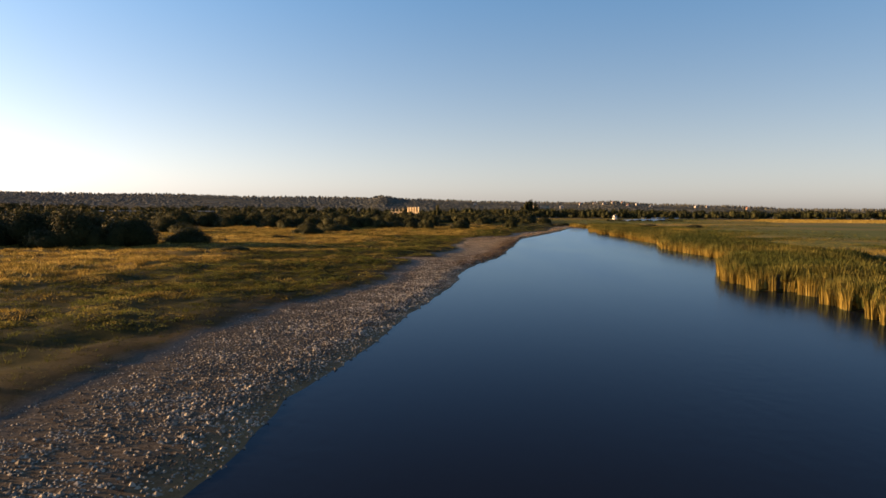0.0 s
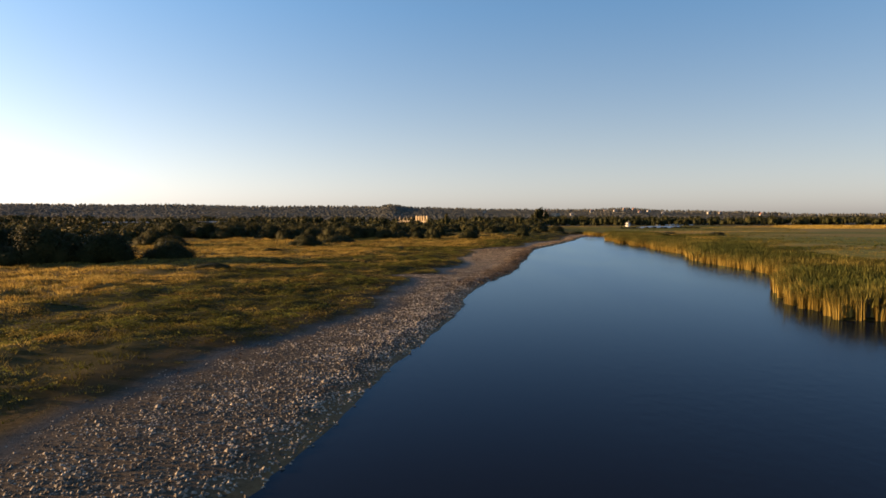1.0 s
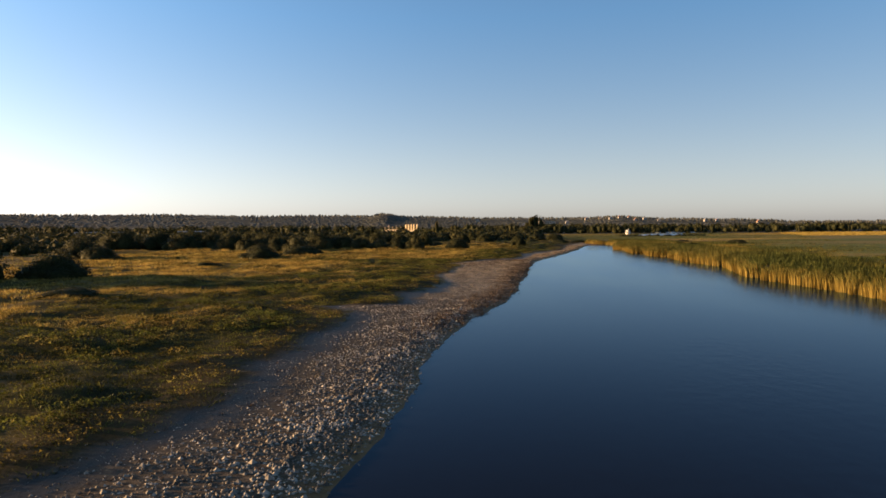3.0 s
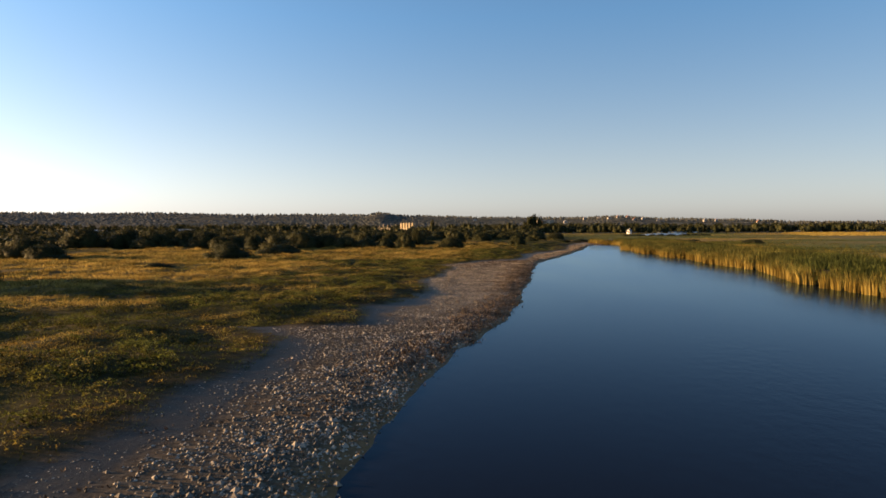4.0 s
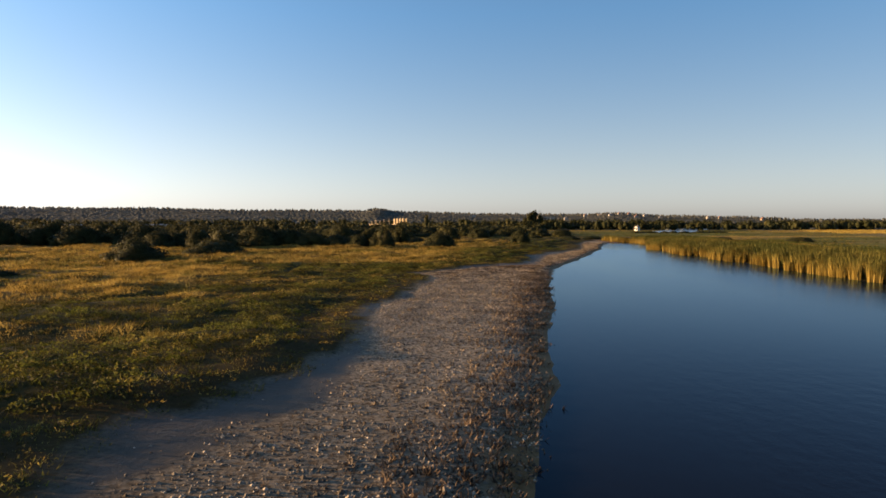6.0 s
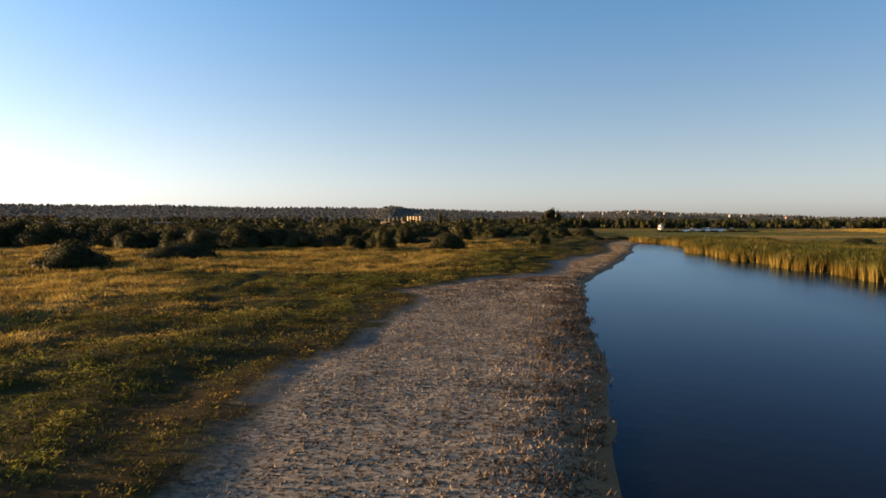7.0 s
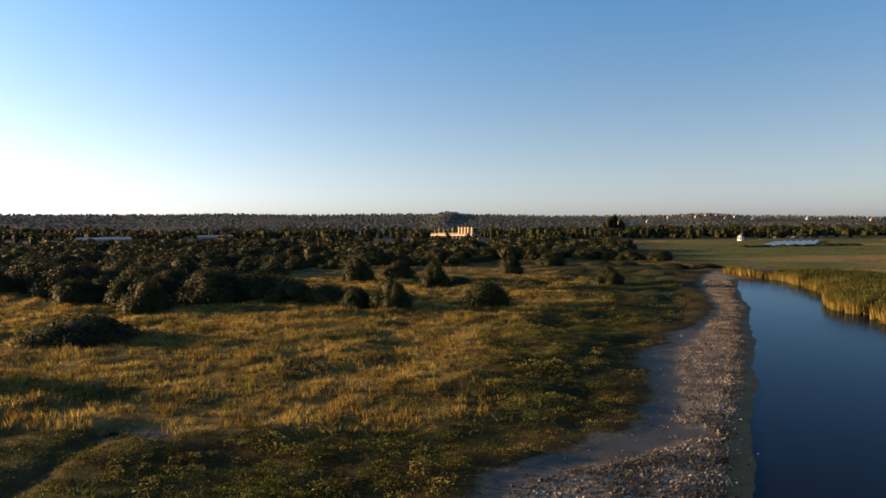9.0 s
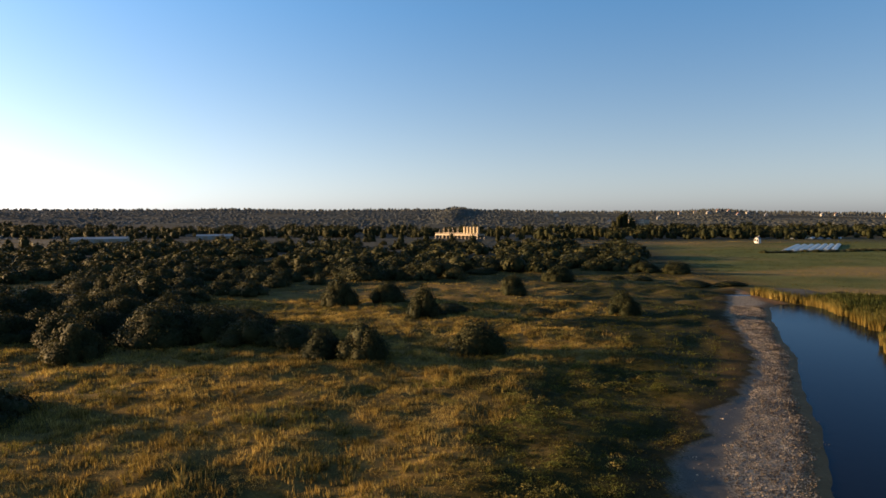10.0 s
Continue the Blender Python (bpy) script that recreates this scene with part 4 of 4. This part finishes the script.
# the thicket beyond, too dense to tell its bushes apart
vs, fs, ns, total, seeds = [], [], [], 0, [crown_arrays(4.0, 0.0, 4.5, 7, 260, 0.5, 160 + k) for k in range(4)]
for n in range(720):
    x, y = (pick.uniform(-330, 90), pick.uniform(425, 640)) if n < 540 else (pick.uniform(-380, -126), pick.uniform(235, 430))
    if float(fbm(x, y, 38, 81)) < -0.35 or (x > 40 and y < 432) or x > 58 + 0.12 * (y - 425):
        continue
    v, f, soft = seeds[n % 4]
    wide, a = pick.uniform(4, 8.5), pick.uniform(0, 6.28)
    w = v * (wide / 4, wide / 4, (wide * pick.uniform(0.5, 0.8) + 1.5) / 4.5)
    w = np.stack([w[:, 0] * math.cos(a) - w[:, 1] * math.sin(a), w[:, 0] * math.sin(a) + w[:, 1] * math.cos(a), w[:, 2]], 1)
    vs.append(w + (x, y, float(ground_z(x, y)) - 0.1))
    fs.append(f + total)
    ns.append(np.stack([soft[:, 0] * math.cos(a) - soft[:, 1] * math.sin(a), soft[:, 0] * math.sin(a) + soft[:, 1] * math.cos(a), soft[:, 2]], 1))
    total += len(v)
me = mesh_of("scrub_thicket", np.concatenate(vs), np.concatenate(fs), LEAF, True)
me.normals_split_custom_set_from_vertices(np.concatenate(ns))
tagged(new("scrub_thicket", me), "dense dark willow and thorn thicket beyond the meadow", "thicket", kind="stuff")
count = 0
while count < 230:
    y = pick.uniform(560, 1050)
    x = pick.uniform(-0.85 * y, 0.8 * y)
    if (x > 0.05 * y and y < 740 + 0.15 * x) or float(fbm(x, y, 90, 82)) < -0.25:
        continue
    if y < 830 and -0.16 * y < x < -0.015 * y:
        continue
    tall = 4.5 + 6 * pick.random() ** 1.5
    place(TREES[count % 4], x, y, tall * pick.uniform(0.5, 0.85), tall, pick.uniform(0, 6.28))
    count += 1

# tree belts between the fields and the hills
vs, fs, ns, total, seeds = [], [], [], 0, [crown_arrays(4.0, 0.6, 9.0, 5, 150, 0.6, 170 + k) for k in range(4)]
for n in range(1700):
    y = pick.uniform(740, 1150)
    x = pick.uniform(20, 1.0 * y) if n < 1050 else pick.uniform(-0.75 * y, 20)
    if y < (760 + 0.1 * x if x > 20 else 850) or float(fbm(x, y, 70, 83)) < -0.5:
        continue
    v, f, soft = seeds[n % 4]
    high, a = 4.5 + 8 * pick.random() ** 1.6, pick.uniform(0, 6.28)
    wide = high * pick.uniform(0.5, 1.0)
    w = v * (wide / 4, wide / 4, high / 9)
    w = np.stack([w[:, 0] * math.cos(a) - w[:, 1] * math.sin(a), w[:, 0] * math.sin(a) + w[:, 1] * math.cos(a), w[:, 2]], 1)
    vs.append(w + (x, y, float(ground_z(x, y)) - 0.6))
    fs.append(f + total)
    ns.append(np.stack([soft[:, 0] * math.cos(a) - soft[:, 1] * math.sin(a), soft[:, 0] * math.sin(a) + soft[:, 1] * math.cos(a), soft[:, 2]], 1))
    total += len(v)
me = mesh_of("tree_belt", np.concatenate(vs), np.concatenate(fs), LEAF, True)
me.normals_split_custom_set_from_vertices(np.concatenate(ns))
tagged(new("tree_belt", me), "dark belt of trees beyond the flat pasture", "woodland", kind="stuff")

# far woods: small lumpy crowns beyond counting
n = 36000
r = np.sqrt(rng.uniform(900**2, 2750**2, n))
az = np.radians(rng.uniform(-48, 46, n))
x, y = r * np.sin(az), r * np.cos(az)
keep = (fbm(x, y, 160, 91) > np.where(r > 2350, -0.8, -0.3)) & ((r > 1000))
x, y, r = x[keep], y[keep], r[keep]
n = len(x)
around = [2 * math.pi * k / 4 for k in range(4)]
lump = np.array([(math.cos(a), math.sin(a), -1.0) for a in around] + [(0.72 * math.cos(a + 0.5), 0.72 * math.sin(a + 0.5), 0.45) for a in around] + [(0, 0, 0.9)])
lf = np.array([t for k in range(4) for t in ((k, (k + 1) % 4, 4 + k), ((k + 1) % 4, 4 + (k + 1) % 4, 4 + k), (4 + k, 4 + (k + 1) % 4, 8))])
wide = rng.uniform(3.5, 7.0, n)
tall = rng.uniform(0.4, 0.9, n) + rng.uniform(0, 1, n) ** 2 * 7 * step(2250, 2450, r)
wide = wide * (1 - 0.35 * step(2250, 2450, r))
v = lump[None] * rng.uniform(0.8, 1.15, (n, 9, 1)) * np.stack([wide, wide, tall], 1)[:, None]
v += np.stack([x, y, ground_z(x, y) + tall * 0.75], 1)[:, None]
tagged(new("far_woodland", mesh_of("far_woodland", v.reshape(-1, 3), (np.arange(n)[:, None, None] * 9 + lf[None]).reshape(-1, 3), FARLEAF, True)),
       "dark woodland covering the distant hills, haze put into its grey colour", "woodland", kind="stuff")
# mother plants stand among the far thicket
for n, (ob, _, _) in enumerate([*BUSHES, LOW, *FAR_BUSHES, *TREES, POPLAR]):
    x, y = -230 + 17 * n, 655 + 9 * (n % 3)
    ob.location = (x, y, float(ground_z(x, y)) - 0.1)


# ---- buildings ----
WALL = plain("pale_render_wall", (0.20, 0.195, 0.18), (0.27, 0.26, 0.24), 1.5, 0.85, 0.1)
LIMEWASH = plain("white_limewash", (0.60, 0.58, 0.53), (0.74, 0.71, 0.66), 1.5, 0.85, 0.1)
CREAM = plain("cream_wall", (0.28, 0.24, 0.18), (0.37, 0.32, 0.25), 1.5, 0.85, 0.1)
TILES = plain("clay_roof_tiles", (0.12, 0.06, 0.04), (0.20, 0.10, 0.07), 3.0, 0.8, 0.4)
SLATE = plain("grey_roof", (0.14, 0.15, 0.16), (0.22, 0.23, 0.24), 2.0, 0.6, 0.2)
STEEL = plain("galvanised_steel", (0.20, 0.16, 0.11), (0.28, 0.23, 0.16), 3.0, 0.6, 0.2, 0.1)
TANK = plain("cream_painted_tank", (0.255, 0.196, 0.0935), (0.340, 0.264, 0.136), 2.0, 0.5, 0.1)
SHEET = plain("pale_roof_sheet", (0.20, 0.20, 0.19), (0.28, 0.28, 0.26), 2.0, 0.6, 0.2)
FILM = plain("polythene_film", (0.15, 0.19, 0.23), (0.21, 0.25, 0.29), 1.0, 0.3, 0.1)
PANE = plain("dark_window_glass", (0.02, 0.025, 0.03), (0.04, 0.045, 0.05), 2.0, 0.12, 0.0)


def tube(bm, x, y, z0, z1, r, sides=12, cap=0.0):
    rings = []
    for z, k in ((z0, 1), (z1, 1), (z1 + cap * 0.6, 0.75), (z1 + cap, 0.2)) if cap else ((z0, 1), (z1, 1)):
        rings.append([bm.verts.new((x + r * k * math.cos(2 * math.pi * s / sides), y + r * k * math.sin(2 * math.pi * s / sides), z)) for s in range(sides)])
    for a, b in zip(rings, rings[1:]):
        for s in range(sides):
            bm.faces.new((a[s], a[(s + 1) % sides], b[(s + 1) % sides], b[s]))
    bm.faces.new(rings[-1])
    bm.faces.new(rings[0][::-1])


def fresh(fill):
    bm = bmesh.new()
    fill(bm)
    return bm


def gable(bm, wide, deep, eaves, ridge_z, over=0.0):
    """A pitched roof with thickness, its ridge along y, gable to the front."""
    w, d, t = wide / 2 + over, deep / 2 + over, 0.25
    outline = [(-w, eaves - over * 0.5), (0, ridge_z), (w, eaves - over * 0.5), (w, eaves - over * 0.5 + t), (0, ridge_z + t), (-w, eaves - over * 0.5 + t)]
    ends = [[bm.verts.new((x, y, z)) for x, z in outline] for y in (-d, d)]
    for k in range(6):
        bm.faces.new((ends[0][k], ends[0][(k + 1) % 6], ends[1][(k + 1) % 6], ends[1][k]))
    for e in ends:
        bm.faces.new((e[0], e[1], e[4], e[5]))
        bm.faces.new((e[1], e[2], e[3], e[4]))


def gable_wall(bm, wide, deep, eaves, ridge_z):
    w, d = wide / 2, deep / 2
    outline = [(-w, -1.0), (w, -1.0), (w, eaves), (0, ridge_z), (-w, eaves)]
    ends = [[bm.verts.new((x, y, z)) for x, z in outline] for y in (-d, d)]
    for k in range(5):
        bm.faces.new((ends[0][k], ends[0][(k + 1) % 5], ends[1][(k + 1) % 5], ends[1][k]))
    bm.faces.new(ends[0])
    bm.faces.new(ends[1][::-1])


def house(x, y, turn, wide, deep, eaves, ridge_z, wall, roof, label, category="house", lift=0.0):
    root = new(category.replace(" ", "_"))
    part("wall", fresh(lambda b: gable_wall(b, wide, deep, eaves, ridge_z - 0.02)), wall, root)
    part("roof", fresh(lambda b: gable(b, wide, deep, eaves, ridge_z, 0.35)), roof, root)
    rows = max(1, int(eaves / 2.9))
    cols = max(2, int(wide / 3.2))
    for level in range(rows):
        for c in range(cols):
            mid = -wide / 2 + (c + 0.5) * wide / cols
            z = 1.0 + 2.9 * level
            if level == 0 and c == cols // 2:
                part("door", fresh(lambda b: box(b, mid - 0.5, -deep / 2 - 0.06, 0, mid + 0.5, -deep / 2 + 0.1, 2.1)), PANE, root)
            else:
                part("window", fresh(lambda b: box(b, mid - 0.6, -deep / 2 - 0.05, z, mid + 0.6, -deep / 2 + 0.1, z + 1.2)), PANE, root)
    part("chimney", fresh(lambda b: box(b, wide * 0.2 - 0.35, -0.4, ridge_z - wide * 0.25, wide * 0.2 + 0.35, 0.4, ridge_z + 0.9)), roof, root)
    root.matrix_world = Matrix.Translation((x, y, float(ground_z(x, y)) + lift)) @ Matrix.Rotation(turn, 4, "Z")
    return tagged(root, label, category)


def block(x, y, turn, wide, deep, high, wall, label, category):
    """A flat-roofed building with storeys of windows."""
    root = new(category.replace(" ", "_"))
    part("wall", fresh(lambda b: box(b, -wide / 2, -deep / 2, -1, wide / 2, deep / 2, high)), wall, root)
    part("roof", fresh(lambda b: box(b, -wide / 2 - 0.3, -deep / 2 - 0.3, high, wide / 2 + 0.3, deep / 2 + 0.3, high + 0.5)), SLATE, root)
    for level in range(int(high / 3)):
        for c in range(int(wide / 3)):
            mid = -wide / 2 + (c + 0.5) * wide / int(wide / 3)
            part("window", fresh(lambda b: box(b, mid - 0.8, -deep / 2 - 0.05, 0.9 + 3 * level, mid + 0.8, -deep / 2 + 0.1, 2.3 + 3 * level)), PANE, root)
    root.matrix_world = Matrix.Translation((x, y, float(ground_z(x, y)))) @ Matrix.Rotation(turn, 4, "Z")
    return tagged(root, label, category)


def warehouse(x, y, turn, wide, deep, eaves, ridge_z, label):
    """A long shed with its ridge along its length and wide loading doors."""
    root = new("warehouse")
    turned = Matrix.Rotation(math.pi / 2, 4, "Z")
    for name, fill, mat in (("wall", gable_wall, STEEL), ("roof", gable, SHEET)):
        bm = fresh(lambda b: fill(b, deep, wide, eaves, ridge_z))
        bm.transform(turned)
        part(name, bm, mat, root)
    for k in range(4):
        mid = -wide / 2 + (k + 0.5) * wide / 4
        part("door", fresh(lambda b: box(b, mid - 2, -deep / 2 - 0.08, 0, mid + 2, -deep / 2 + 0.1, 3.6)), SHEET, root)
    root.matrix_world = Matrix.Translation((x, y, float(ground_z(x, y)))) @ Matrix.Rotation(turn, 4, "Z")
    return tagged(root, label, "warehouse")


def tank_platform(x, y):
    """Pale upright tanks and bare posts on a long raised steel deck."""
    root = new("tank_platform")
    root.matrix_world = Matrix.Translation((x, y, 0)) @ Matrix.Rotation(-0.65, 4, 'Z') @ Matrix.Diagonal((1.25, 1, 1, 1))
    part("deck", fresh(lambda b: box(b, -22, -5, 4.0, 22, 5, 5.3)), STEEL, root)
    for side in (-5, 5):
        part("rail", fresh(lambda b: [box(b, -22, side - 0.1, 5.3 + h, 22, side + 0.1, 5.5 + h) for h in (0.5, 1.0)]), STEEL, root)
    for k in range(12):
        for side in (-4.6, 4.6):
            part("leg", fresh(lambda b: tube(b, -21.7 + k * 3.945, side, -0.6, 4.0, 0.28 if k not in (0, 11) else 0.5, 8)), STEEL, root)
    for k in range(5):
        part("tank", fresh(lambda b: tube(b, 5.6 + k * 3.2 + (0.5 if k > 3 else 0), 0, 5.3, 11.9, 1.15, 14, 0.7)), TANK, root, "cream upright tank")
    for k in range(9):
        part("post", fresh(lambda b: tube(b, -20.5 + k * 2.5, -1 + (k % 2) * 2, 5.3, 9.4 + (k % 3) * 1.1, 0.22, 6)), STEEL, root)
    return tagged(root, "raised steel platform carrying five pale upright tanks", "industrial platform")


def polytunnel(x, y, turn, wide, deep, high):
    root = new("polytunnel")

    def skin(bm):
        rows = []
        for yy in (-deep / 2, deep / 2):
            rows.append([bm.verts.new((wide / 2 * math.cos(a), yy, high * math.sin(a))) for a in [math.pi * k / 10 for k in range(11)]])
        for k in range(10):
            bm.faces.new((rows[0][k], rows[0][k + 1], rows[1][k + 1], rows[1][k]))
        bm.faces.new(rows[0])
        bm.faces.new(rows[1][::-1])

    part("cover", fresh(skin), FILM, root)
    for k in range(5):
        yy = -deep / 2 + k * deep / 4

        def hoop(bm, yy=yy):
            for s in range(10):
                a, b = math.pi * s / 10, math.pi * (s + 1) / 10
                o = [(1.012 * wide / 2 * math.cos(t), 1.012 * high * math.sin(t)) for t in (a, b)]
                bm.faces.new([bm.verts.new(c) for c in ((o[0][0], yy - 0.08, o[0][1]), (o[1][0], yy - 0.08, o[1][1]), (o[1][0], yy + 0.08, o[1][1]), (o[0][0], yy + 0.08, o[0][1]))])

        part("hoop", fresh(hoop), STEEL, root)
    root.matrix_world = Matrix.Translation((x, y, float(ground_z(x, y)) - 0.05)) @ Matrix.Rotation(turn, 4, "Z")
    return tagged(root, "pale blue polythene growing tunnel on the flat field", "polytunnel", "polytunnels on the field")


tank_platform(-52.5, 811)
house(179, 701, -0.75, 3.0, 4.2, 2.3, 3.8, LIMEWASH, SLATE, "small white gabled cottage at the field's far edge", lift=0.6)
block(158, 1108, -0.75, 26, 12, 15.5, CREAM, "pale cream flat-roofed building among distant trees", "apartment building")
warehouse(-360, 725, 0.5, 45, 18, 3.4, 5.0, "long pale grey-roofed warehouse behind the thickets")
warehouse(-296, 809, 0.4, 34, 14, 3.4, 5.0, "shorter pale grey-roofed warehouse behind the thickets")
for k in range(7):
    polytunnel(172 + k * 5.0, 619 + k * 1.8, -0.44, 3.2, 88, 1.0)
for k in range(6):
    polytunnel(243 + k * 7.4, 806, -0.44, 4.0, 36, 1.0)
for k, (dx, h) in enumerate([(-16, 21), (-11, 24), (-6, 26), (2, 25), (-20, 15)]):
    place(TREES[k % 4] if k > 2 else POPLAR, 146 + dx, 1092 + k * 3, 8 if k > 2 else 3.5, h, k)

town = random.Random(8)
for bearing, r in [(6.6, 1350), (8.2, 1900), (10.6, 1500), (12.2, 1850), (13.4, 2000), (14.4, 1800), (15.1, 1950), (15.9, 2050), (16.6, 1750), (17.3, 1900), (18.6, 1800), (22.4, 1850), (23.3, 1900), (26.5, 1900), (2.2, 1700)]:
    x, y = 14 + r * math.sin(radians(bearing)), 195 + r * math.cos(radians(bearing))
    w = town.uniform(7, 10)
    wall, roof = town.choice([(WALL, TILES), (WALL, SLATE), (CREAM, TILES)])
    shade = "white" if wall is WALL else "cream"
    house(x, y, town.uniform(-0.2, 0.3), w, w * 0.8, town.choice([3.2, 5.4]), town.uniform(7.5, 9), wall, roof,
          f"{shade} house with a {'red tiled' if roof is TILES else 'grey'} roof in the far village")
